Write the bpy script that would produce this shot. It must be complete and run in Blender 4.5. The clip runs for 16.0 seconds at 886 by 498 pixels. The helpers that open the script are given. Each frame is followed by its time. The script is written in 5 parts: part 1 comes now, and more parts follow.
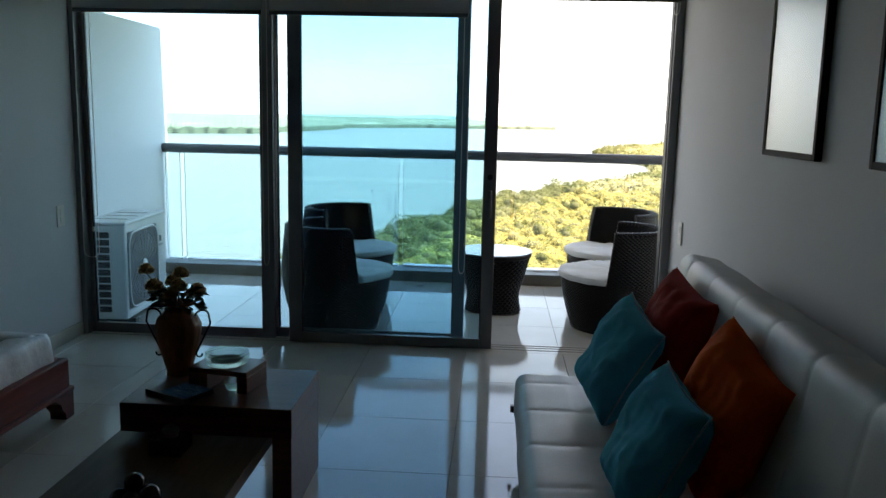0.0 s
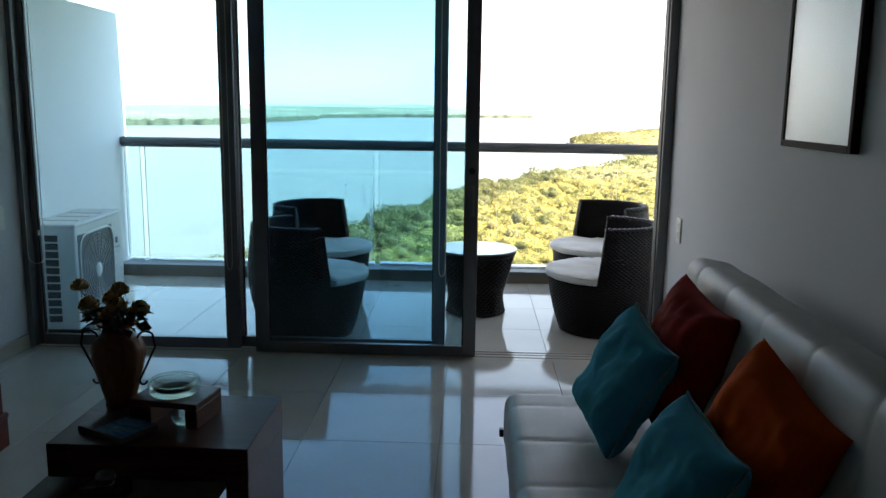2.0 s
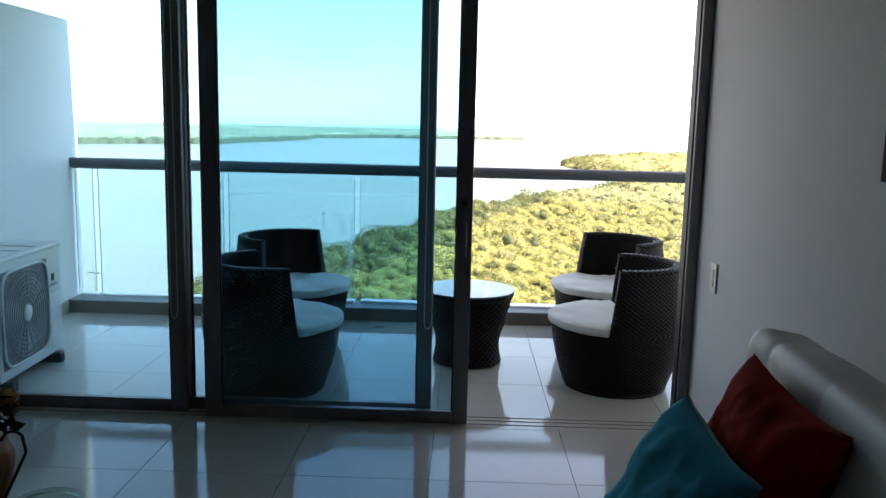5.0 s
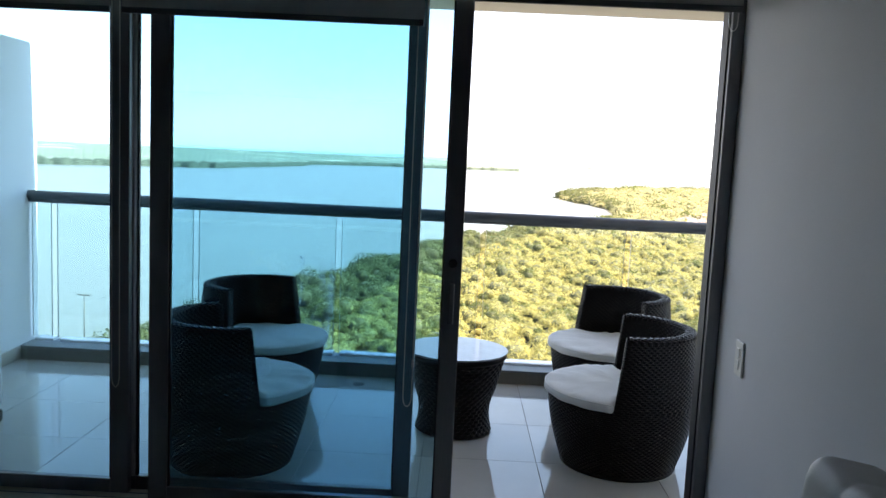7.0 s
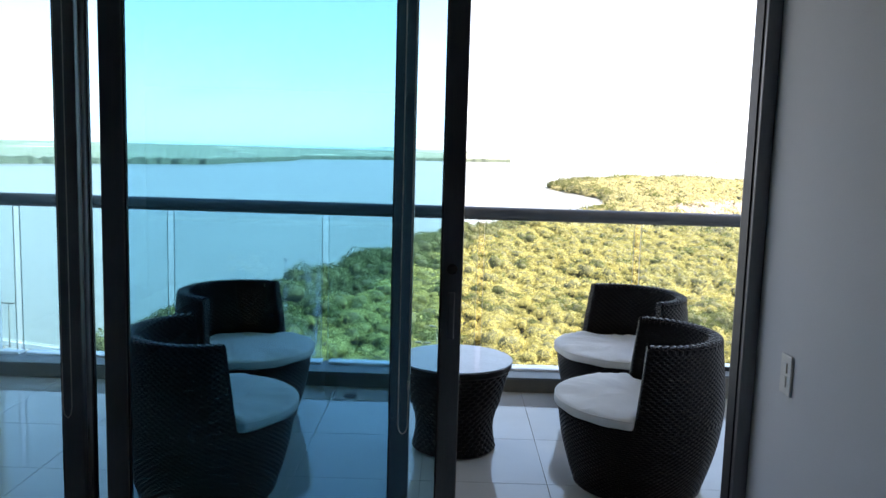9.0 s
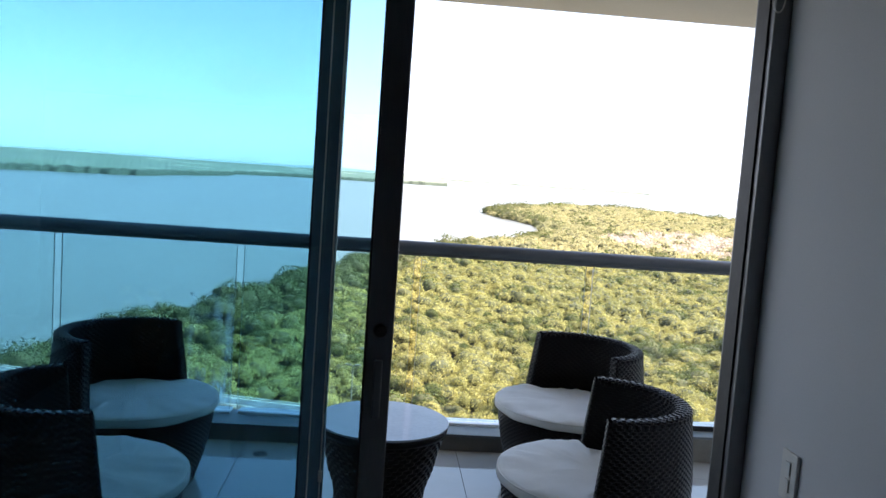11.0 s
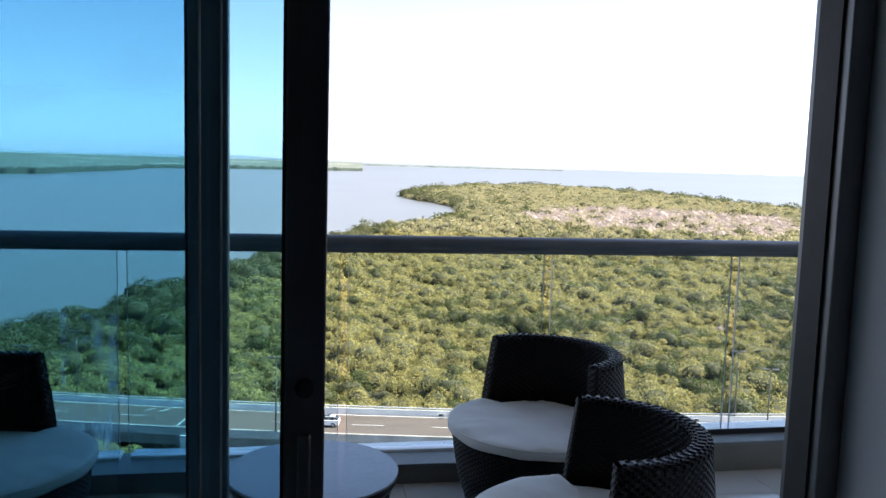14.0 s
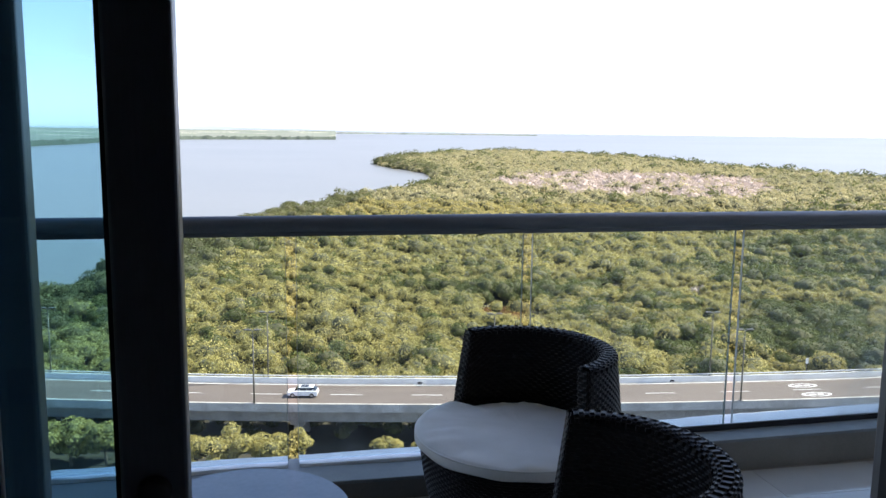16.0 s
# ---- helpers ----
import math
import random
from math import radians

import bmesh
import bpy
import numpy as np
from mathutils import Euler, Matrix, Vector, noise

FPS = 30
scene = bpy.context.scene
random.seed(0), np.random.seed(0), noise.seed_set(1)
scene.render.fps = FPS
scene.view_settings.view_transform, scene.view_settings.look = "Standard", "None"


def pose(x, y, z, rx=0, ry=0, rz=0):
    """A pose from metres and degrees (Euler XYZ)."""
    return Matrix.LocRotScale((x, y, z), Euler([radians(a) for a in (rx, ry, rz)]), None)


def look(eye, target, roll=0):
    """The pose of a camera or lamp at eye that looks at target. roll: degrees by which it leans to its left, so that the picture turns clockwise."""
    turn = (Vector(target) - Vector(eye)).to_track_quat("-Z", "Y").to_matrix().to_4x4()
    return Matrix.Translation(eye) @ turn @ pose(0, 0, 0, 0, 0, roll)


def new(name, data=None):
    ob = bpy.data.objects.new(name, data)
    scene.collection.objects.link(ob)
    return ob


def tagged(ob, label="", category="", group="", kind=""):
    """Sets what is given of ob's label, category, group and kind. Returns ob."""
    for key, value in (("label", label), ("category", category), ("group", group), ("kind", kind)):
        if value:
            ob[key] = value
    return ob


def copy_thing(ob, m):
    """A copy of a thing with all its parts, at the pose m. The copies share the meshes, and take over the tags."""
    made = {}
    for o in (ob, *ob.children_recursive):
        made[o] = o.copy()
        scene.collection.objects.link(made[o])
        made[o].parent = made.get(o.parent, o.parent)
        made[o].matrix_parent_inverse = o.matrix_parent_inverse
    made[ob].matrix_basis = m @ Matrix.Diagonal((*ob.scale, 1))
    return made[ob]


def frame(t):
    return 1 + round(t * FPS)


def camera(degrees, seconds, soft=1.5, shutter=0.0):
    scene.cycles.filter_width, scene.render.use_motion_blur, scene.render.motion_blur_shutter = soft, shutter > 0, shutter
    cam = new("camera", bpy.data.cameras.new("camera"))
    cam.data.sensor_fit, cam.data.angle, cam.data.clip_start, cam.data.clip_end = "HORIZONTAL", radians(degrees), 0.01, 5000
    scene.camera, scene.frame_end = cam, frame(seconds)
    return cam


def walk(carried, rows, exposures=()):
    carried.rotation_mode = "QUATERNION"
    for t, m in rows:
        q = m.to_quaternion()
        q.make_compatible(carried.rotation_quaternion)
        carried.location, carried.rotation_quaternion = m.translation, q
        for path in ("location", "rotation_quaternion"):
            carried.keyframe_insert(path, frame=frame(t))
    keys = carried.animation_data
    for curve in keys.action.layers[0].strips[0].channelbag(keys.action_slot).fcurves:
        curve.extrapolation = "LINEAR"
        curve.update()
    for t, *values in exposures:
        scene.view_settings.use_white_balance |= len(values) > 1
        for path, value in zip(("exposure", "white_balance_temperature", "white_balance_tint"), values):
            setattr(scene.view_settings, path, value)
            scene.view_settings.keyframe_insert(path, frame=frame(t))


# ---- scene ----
cam = camera(57.3, 16.0)
PATH = [
    (0, (0.058, 0.367, 1.402), (-0.064, 2.337, 1.079), 1.3),
    (0.5, (0.066, 0.441, 1.397), (-0.07, 2.411, 1.076), 1.3),
    (1, (0.069, 0.55, 1.404), (-0.056, 2.519, 1.075), 1.2),
    (1.5, (0.047, 0.65, 1.4), (-0.054, 2.619, 1.062), 1.2),
    (2, (0.035, 0.753, 1.402), (-0.035, 2.722, 1.054), 0.8),
    (2.5, (0.029, 0.852, 1.403), (-0.019, 2.82, 1.052), 0.7),
    (3, (0.022, 0.961, 1.393), (-0.019, 2.931, 1.053), 1.2),
    (3.5, (0.028, 1.076, 1.386), (-0.027, 3.048, 1.059), 1.4),
    (6, (0.025, 1.762, 1.433), (-0.013, 3.743, 1.166), 1.5),
    (6.5, (0.028, 1.881, 1.467), (0.003, 3.866, 1.223), 2.4),
    (7, (0.046, 1.981, 1.47), (0.011, 3.968, 1.245), 2.7),
    (7.5, (0.074, 2.076, 1.464), (0.014, 4.061, 1.225), 2.2),
    (8, (0.058, 2.137, 1.456), (-0.006, 4.119, 1.195), 1.7),
    (10.5, (-0.001, 2.87, 1.486), (0.097, 4.859, 1.294), 3.5),
    (11, (0.03, 2.959, 1.492), (0.172, 4.946, 1.311), 4.1),
    (11.5, (0.027, 3.066, 1.489), (0.258, 5.045, 1.313), 3.2),
    (12, (-0.008, 3.173, 1.498), (0.322, 5.138, 1.317), 2.0),
    (12.5, (-0.046, 3.311, 1.497), (0.349, 5.262, 1.299), 1.3),
    (13, (-0.047, 3.458, 1.481), (0.364, 5.404, 1.268), 1.6),
    (13.5, (-0.017, 3.606, 1.476), (0.362, 5.558, 1.264), 1.7),
    (14, (0.026, 3.743, 1.46), (0.367, 5.703, 1.248), 1.7),
    (14.5, (0.063, 3.841, 1.455), (0.386, 5.801, 1.221), 1.3),
    (15, (0.101, 3.962, 1.448), (0.438, 5.915, 1.183), 0.9),
    (15.5, (0.135, 4.114, 1.453), (0.504, 6.059, 1.172), 0.6),
    (16, (0.171, 4.269, 1.457), (0.57, 6.207, 1.166), 0.7),
]
EXPOSURE = [(0, 3.1, 9400, 13), (3.5, 3.04, 8950, 13), (8, 2.79, 7950, 13), (10.5, 2.5, 7600, 13), (12.5, 1.89, 7100, 13), (16, 1.6, 6750, 14)]
walk(cam, [(t, look(eye, target, roll)) for t, eye, target, roll in PATH], EXPOSURE)

# ---- world and sun ----
SUN_EL, SUN_AZ = radians(46), radians(93)      # azimuth from +y towards +x
world = bpy.data.worlds.new("sky")
scene.world = world
world.use_nodes = True
wn = world.node_tree
sky = wn.nodes.new("ShaderNodeTexSky")
sky.sky_type, sky.sun_disc = "NISHITA", False
sky.sun_elevation, sky.sun_rotation = SUN_EL, SUN_AZ
sky.altitude, sky.air_density, sky.dust_density, sky.ozone_density = 30, 0.85, 0.35, 3.2
wn.nodes["Background"].inputs["Strength"].default_value = 0.15
# thin high cloud and sea haze wash out the blue, most of all low over the water
way = wn.nodes.new("ShaderNodeTexCoord").outputs["Generated"]
parts = wn.nodes.new("ShaderNodeSeparateXYZ")
low = wn.nodes.new("ShaderNodeMapRange")
low.inputs["From Min"].default_value, low.inputs["From Max"].default_value = 0.0, 0.4
low.inputs["To Min"].default_value, low.inputs["To Max"].default_value = 0.85, 0.2
grey = wn.nodes.new("ShaderNodeRGBToBW")
air = wn.nodes.new("ShaderNodeMix")
air.data_type, air.blend_type = "RGBA", "MULTIPLY"
air.inputs[0].default_value, air.inputs[7].default_value = 1.0, (0.58, 0.65, 0.86, 1)
veil = wn.nodes.new("ShaderNodeMix")
veil.data_type = "RGBA"
puffs = wn.nodes.new("ShaderNodeTexNoise")
puffs.inputs["Scale"].default_value, puffs.inputs["Detail"].default_value = 5.0, 7.0
flat = wn.nodes.new("ShaderNodeMapping")
flat.inputs["Scale"].default_value = (1.0, 1.0, 3.2)
soft_puffs = wn.nodes.new("ShaderNodeMapRange")
soft_puffs.inputs["From Min"].default_value, soft_puffs.inputs["From Max"].default_value = 0.5, 0.8
soft_puffs.inputs["To Min"].default_value, soft_puffs.inputs["To Max"].default_value = 0.0, 0.4
amount = wn.nodes.new("ShaderNodeMath")
amount.operation = "ADD"
for a, b in ((way, parts.inputs[0]), (parts.outputs["Z"], low.inputs["Value"]), (way, flat.inputs["Vector"]), (flat.outputs["Vector"], puffs.inputs["Vector"]),
             (puffs.outputs["Fac"], soft_puffs.inputs["Value"]), (low.outputs[0], amount.inputs[0]), (soft_puffs.outputs[0], amount.inputs[1]),
             (sky.outputs["Color"], grey.inputs[0]), (amount.outputs[0], veil.inputs[0]), (sky.outputs["Color"], veil.inputs[6]), (grey.outputs[0], air.inputs[6]), (air.outputs[2], veil.inputs[7]),
             (veil.outputs[2], wn.nodes["Background"].inputs["Color"])):
    wn.links.new(a, b)
sun = new("sun", bpy.data.lights.new("sun", "SUN"))
sun.data.energy, sun.data.angle, sun.data.color = 4.5, radians(0.6), (1.0, 0.93, 0.8)
sun_dir = Vector((math.cos(SUN_EL) * math.sin(SUN_AZ), math.cos(SUN_EL) * math.cos(SUN_AZ), math.sin(SUN_EL)))
sun.matrix_world = Matrix.Translation((60, 60, 120)) @ sun_dir.to_track_quat("Z", "Y").to_matrix().to_4x4()


# ---- materials ----
class Nodes:
    """A node material being put together."""

    def __init__(self, name):
        self.mat = bpy.data.materials.new(name)
        self.mat.use_nodes = True
        self.tree = self.mat.node_tree
        self.bsdf = self.tree.nodes["Principled BSDF"]
        self.coord = self.node("ShaderNodeTexCoord").outputs["Object"]

    def node(self, kind, **ins):
        n = self.tree.nodes.new(kind)
        for k, v in ins.items():
            self.put(n.inputs[k], v)
        return n

    def put(self, socket, v):
        if isinstance(v, bpy.types.NodeSocket):
            self.tree.links.new(v, socket)
        else:
            socket.default_value = v

    def noise(self, scale, detail=4.0, rough=0.55, vec=None):
        n = self.node("ShaderNodeTexNoise", Vector=vec or self.coord, Scale=scale, Detail=detail, Roughness=rough)
        return n.outputs["Fac"]

    def ramp(self, fac, a, b, lo=0.3, hi=0.7):
        n = self.node("ShaderNodeValToRGB", Fac=fac)
        e = n.color_ramp.elements
        e[0].position, e[0].color, e[1].position, e[1].color = lo, (*a, 1), hi, (*b, 1)
        return n.outputs["Color"]

    def mix(self, fac, a, b):
        n = self.node("ShaderNodeMix")
        n.data_type = "RGBA"
        self.put(n.inputs[0], fac)
        for k, v in ((6, a), (7, b)):
            self.put(n.inputs[k], (*v, 1) if isinstance(v, tuple) else v)
        return n.outputs[2]

    def math(self, op, a, b=0.0):
        n = self.node("ShaderNodeMath")
        n.operation = op
        self.put(n.inputs[0], a)
        self.put(n.inputs[1], b)
        return n.outputs[0]

    def bump(self, height, strength=0.3, distance=0.01):
        n = self.node("ShaderNodeBump", Height=height, Strength=strength, Distance=distance)
        self.put(self.bsdf.inputs["Normal"], n.outputs["Normal"])

    def set(self, **ins):
        names = {"color": "Base Color", "rough": "Roughness", "metal": "Metallic", "coat": "Coat Weight", "spec": "Specular IOR Level", "sheen": "Sheen Weight"}
        for k, v in ins.items():
            self.put(self.bsdf.inputs[names[k]], (*v, 1) if isinstance(v, tuple) else v)
        return self


def mottled(name, a, b, scale=3.0, rough=0.5, metal=0.0, grain=60.0, bump=0.1, distance=0.003, spec=0.5, stretch=None):
    """A surface whose colour wanders between two tones, with fine grain and relief."""
    n = Nodes(name)
    vec = n.coord
    if stretch:
        vec = n.node("ShaderNodeMapping", Vector=n.coord, Scale=stretch).outputs["Vector"]
    big, fine = n.noise(scale, vec=vec), n.noise(grain, 3.0, vec=vec)
    both = n.math("ADD", n.math("MULTIPLY", big, 0.65), n.math("MULTIPLY", fine, 0.35))
    n.set(color=n.ramp(both, a, b, 0.35, 0.65), metal=metal, spec=spec)
    n.set(rough=n.math("ADD", n.math("MULTIPLY", fine, 0.16), rough - 0.08))
    n.bump(fine, bump, distance)
    return n.mat


def tile_material(name, a, b, rough):
    n = Nodes(name)
    rnd = n.node("ShaderNodeObjectInfo").outputs["Random"]
    veins = n.noise(2.2, 6.0, 0.6)
    col = n.mix(n.math("MULTIPLY", rnd, 0.5), n.ramp(veins, a, b), tuple(0.93 * c for c in a))
    n.set(color=col, spec=0.5)
    n.set(rough=n.math("ADD", n.math("MULTIPLY", n.noise(5.0), 0.06), rough))
    n.bump(n.noise(1.6, 1.0), 0.05, 0.004)
    return n.mat


def pane_material(name, tint, gloss=1.0, rough=0.01, smear=0.0, film_all=0.0):
    """Tinted float glass: clear sight through it and a mirror by Fresnel."""
    n = Nodes(name)
    n.tree.nodes.remove(n.bsdf)
    clear = n.node("ShaderNodeBsdfTransparent", Color=(*tint, 1))
    mirror = n.node("ShaderNodeBsdfGlossy", Color=(0.95, 1, 1, 1), Roughness=rough)
    fres = n.math("MULTIPLY", n.node("ShaderNodeFresnel", IOR=1.5).outputs[0], gloss)
    m = n.node("ShaderNodeMixShader", Fac=fres)
    n.put(m.inputs[1], clear.outputs[0])
    n.put(m.inputs[2], mirror.outputs[0])
    out = m.outputs[0]
    if smear:
        vec = n.node("ShaderNodeMapping", Vector=n.coord, Scale=(3.0, 3.0, 0.8)).outputs["Vector"]
        dirt = n.math("MULTIPLY", n.ramp(n.noise(1.6, 5.0, 0.6, vec=vec), (0, 0, 0), (1, 1, 1), 0.55, 0.85), smear)
        dirt = n.math("ADD", dirt, film_all)
        film = n.node("ShaderNodeBsdfTranslucent", Color=(0.85, 0.88, 0.88, 1))
        k = n.node("ShaderNodeMixShader", Fac=dirt)
        n.put(k.inputs[1], out)
        n.put(k.inputs[2], film.outputs[0])
        out = k.outputs[0]
    n.put(n.tree.nodes["Material Output"].inputs["Surface"], out)
    return n.mat


def residue_material():
    """Chalky water marks dried on glass, in thin vertical runs."""
    n = Nodes("dried water marks")
    n.tree.nodes.remove(n.bsdf)
    runs = n.node("ShaderNodeMapping", Vector=n.coord, Scale=(34.0, 1.0, 2.0)).outputs["Vector"]
    fac = n.math("MULTIPLY", n.ramp(n.noise(1.0, 4.0, 0.6, vec=runs), (0, 0, 0), (1, 1, 1), 0.42, 0.72), n.ramp(n.noise(5.0, 3.0), (0, 0, 0), (1, 1, 1), 0.4, 0.62))
    m = n.node("ShaderNodeMixShader", Fac=n.math("MULTIPLY", fac, 0.6))
    n.put(m.inputs[1], n.node("ShaderNodeBsdfTransparent", Color=(1, 1, 1, 1)).outputs[0])
    n.put(m.inputs[2], n.node("ShaderNodeBsdfTranslucent", Color=(0.85, 0.88, 0.9, 1)).outputs[0])
    n.put(n.tree.nodes["Material Output"].inputs["Surface"], m.outputs[0])
    return n.mat


def glass_material(name, color=(1, 1, 1), rough=0.0):
    n = Nodes(name)
    n.set(color=color, rough=rough)
    n.bsdf.inputs["Transmission Weight"].default_value = 1.0
    n.bsdf.inputs["IOR"].default_value = 1.48
    return n.mat


def wood_material(name, a, b, rough=0.3, axis=(1, 12, 12)):
    n = Nodes(name)
    vec = n.node("ShaderNodeMapping", Vector=n.coord, Scale=axis).outputs["Vector"]
    grain = n.noise(3.0, 8.0, 0.65, vec=vec)
    fine = n.noise(40.0, 3.0, 0.6, vec=vec)
    both = n.math("ADD", n.math("MULTIPLY", grain, 0.7), n.math("MULTIPLY", fine, 0.3))
    n.set(color=n.ramp(both, a, b, 0.35, 0.68), rough=n.math("ADD", n.math("MULTIPLY", fine, 0.15), rough - 0.07), spec=0.18)
    n.bump(fine, 0.08, 0.002)
    return n.mat


def foliage_material(name, tones, far=False):
    """Leaf clumps: tone by crown (broad noise) and by single leaf."""
    n = Nodes(name)
    leaf = n.node("ShaderNodeNewGeometry").outputs["Random Per Island"]
    crown = n.noise(0.02 if far else 0.16, 2.0, 0.5)
    wide = n.noise(0.008 if far else 0.035, 4.0, 0.6)
    base = n.mix(n.ramp(crown, (0, 0, 0), (1, 1, 1), 0.34, 0.66), tones[0], tones[1])
    base = n.mix(n.math("MULTIPLY", n.ramp(wide, (0, 0, 0), (1, 1, 1), 0.5, 0.66), 0.8), base, tones[2])
    n.set(color=n.mix(n.math("MULTIPLY", leaf, 0.42), base, tones[3]), rough=0.6, spec=0.25)
    # light shines through the thin leaves
    thin = n.node("ShaderNodeBsdfTranslucent", Color=n.mix(0.4, base, tones[3]))
    m = n.node("ShaderNodeMixShader", Fac=0.38)
    n.put(m.inputs[1], n.bsdf.outputs[0])
    n.put(m.inputs[2], thin.outputs[0])
    n.put(n.tree.nodes["Material Output"].inputs["Surface"], m.outputs[0])
    return n.mat


def water_material():
    n = Nodes("bay water")
    vec = n.node("ShaderNodeMapping", Vector=n.coord, Scale=(1.0, 2.2, 1.0), Rotation=(0, 0, 0.35)).outputs["Vector"]
    swell, ripple = n.noise(0.05, 3.0, 0.6, vec=vec), n.noise(0.5, 3.0, 0.6, vec=vec)
    wide = n.noise(0.004, 4.0, 0.6)
    n.set(color=n.ramp(wide, (0.125, 0.132, 0.126), (0.155, 0.162, 0.152)), rough=0.3, spec=0.25)
    n.bump(n.math("ADD", n.math("MULTIPLY", swell, 1.0), n.math("MULTIPLY", ripple, 0.25)), 0.25, 0.5)
    return n.mat


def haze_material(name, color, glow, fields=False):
    """Land so far off that the air before it shines: haze put into colour and glow."""
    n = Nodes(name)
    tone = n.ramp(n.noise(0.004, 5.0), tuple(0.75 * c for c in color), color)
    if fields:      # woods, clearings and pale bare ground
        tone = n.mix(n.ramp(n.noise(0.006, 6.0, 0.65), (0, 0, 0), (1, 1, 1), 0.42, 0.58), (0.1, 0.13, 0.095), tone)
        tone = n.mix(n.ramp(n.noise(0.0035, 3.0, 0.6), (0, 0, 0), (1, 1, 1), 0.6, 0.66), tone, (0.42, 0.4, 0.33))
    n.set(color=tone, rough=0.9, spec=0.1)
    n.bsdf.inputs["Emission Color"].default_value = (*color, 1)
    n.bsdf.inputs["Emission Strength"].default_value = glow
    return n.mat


M_WALL = mottled("painted plaster", (0.6, 0.61, 0.62), (0.66, 0.67, 0.675), 1.2, 0.75, grain=180, bump=0.12, distance=0.002)
# for the unseen walls: dark, so that little light bounces off them
M_LOW_BOUNCE = mottled("unseen walls darkened against bounce", (0.1, 0.09, 0.08), (0.14, 0.125, 0.11), 1.0, 0.8, grain=150)
M_OUTWALL = mottled("outdoor plaster", (0.76, 0.77, 0.77), (0.84, 0.84, 0.83), 0.9, 0.8, grain=120, bump=0.2, distance=0.003)
# unseen ceiling, greyer than its paint would be, to weaken bounce light
M_CEIL = mottled("ceiling grey for less bounce", (0.4, 0.39, 0.375), (0.46, 0.45, 0.43), 1.0, 0.85, grain=150)
M_SOFFIT = mottled("beige soffit paint", (0.62, 0.56, 0.47), (0.7, 0.63, 0.53), 1.5, 0.85, grain=90)
M_TILE = tile_material("polished ivory porcelain", (0.56, 0.52, 0.45), (0.63, 0.595, 0.53), 0.045)
M_TILE_OUT = tile_material("polished grey porcelain", (0.5, 0.48, 0.44), (0.57, 0.55, 0.51), 0.03)
M_GROUT = mottled("grey grout", (0.22, 0.2, 0.18), (0.3, 0.28, 0.25), 8, 0.9)
M_BASE = mottled("beige skirting tile", (0.5, 0.45, 0.37), (0.57, 0.52, 0.44), 3, 0.25)
M_ALU = mottled("grey anodised aluminium", (0.15, 0.154, 0.158), (0.2, 0.204, 0.208), 6, 0.38, 0.45, grain=300, bump=0.03, stretch=(1, 1, 0.05))
M_BRIGHT = mottled("bright aluminium bead", (0.5, 0.5, 0.51), (0.58, 0.58, 0.59), 6, 0.3, 0.85, grain=200, bump=0.03, stretch=(1, 1, 0.05))
M_GASKET = mottled("black rubber", (0.012, 0.012, 0.013), (0.02, 0.02, 0.022), 10, 0.6)
M_PANE = pane_material("blue green tinted glass", (0.625, 0.815, 0.88))
M_RAILGLASS = pane_material("clear balustrade glass", (0.9, 0.945, 0.945), 0.4, smear=0.025, film_all=0.006)
M_RESIDUE = residue_material()
M_SEAL = mottled("grey glass edge", (0.32, 0.37, 0.36), (0.42, 0.47, 0.46), 10, 0.3)
M_RAIL = mottled("painted steel rail", (0.11, 0.12, 0.13), (0.145, 0.155, 0.165), 5, 0.45, 0.3, grain=120, bump=0.05)
M_KERB = mottled("kerb render", (0.2, 0.185, 0.16), (0.26, 0.24, 0.21), 4, 0.5, grain=80)
M_KERBTOP = mottled("kerb cap paint", (0.2, 0.22, 0.22), (0.26, 0.28, 0.28), 7, 0.55, grain=90)
M_SILICONE = mottled("white sealant", (0.84, 0.84, 0.82), (0.92, 0.92, 0.9), 14, 0.5, grain=60, bump=0.5, distance=0.006)
M_BLIND = mottled("grey blind fabric", (0.5, 0.5, 0.49), (0.56, 0.56, 0.55), 3, 0.85, grain=400, bump=0.2)
M_CHAIN = mottled("blind chain plastic", (0.5, 0.5, 0.48), (0.6, 0.6, 0.58), 20, 0.4)
M_PLATE = mottled("white switch plastic", (0.7, 0.69, 0.65), (0.76, 0.75, 0.71), 20, 0.35)
M_WATER = water_material()
M_SOIL = mottled("dark mangrove mud", (0.025, 0.024, 0.015), (0.05, 0.048, 0.03), 0.2, 0.9, grain=3)
M_POOL = mottled("brown pond water", (0.11, 0.06, 0.025), (0.14, 0.08, 0.035), 0.3, 0.1)
TONES = [(0.41, 0.355, 0.112), (0.305, 0.284, 0.088), (0.19, 0.2, 0.067), (0.5, 0.435, 0.19)]
# TONES made paler and greyer: distance haze painted into the leaves
HAZED_TONES = [(0.43, 0.39, 0.185), (0.335, 0.32, 0.155), (0.225, 0.235, 0.112), (0.5, 0.45, 0.25)]
M_LEAF = foliage_material("mangrove leaves", TONES)
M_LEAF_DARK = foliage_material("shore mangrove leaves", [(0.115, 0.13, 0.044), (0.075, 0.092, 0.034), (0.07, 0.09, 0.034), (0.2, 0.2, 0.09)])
M_LEAF_GREEN = foliage_material("deep green mangrove leaves", [(0.105, 0.13, 0.034), (0.07, 0.092, 0.026), (0.048, 0.067, 0.021), (0.15, 0.165, 0.054)])
M_LEAF_HAZED = foliage_material("distant mangrove leaves paled by painted haze", HAZED_TONES, True)
M_DEAD = foliage_material("dead grey branches", [(0.47, 0.39, 0.335), (0.4, 0.335, 0.285), (0.36, 0.32, 0.235), (0.52, 0.44, 0.385)])
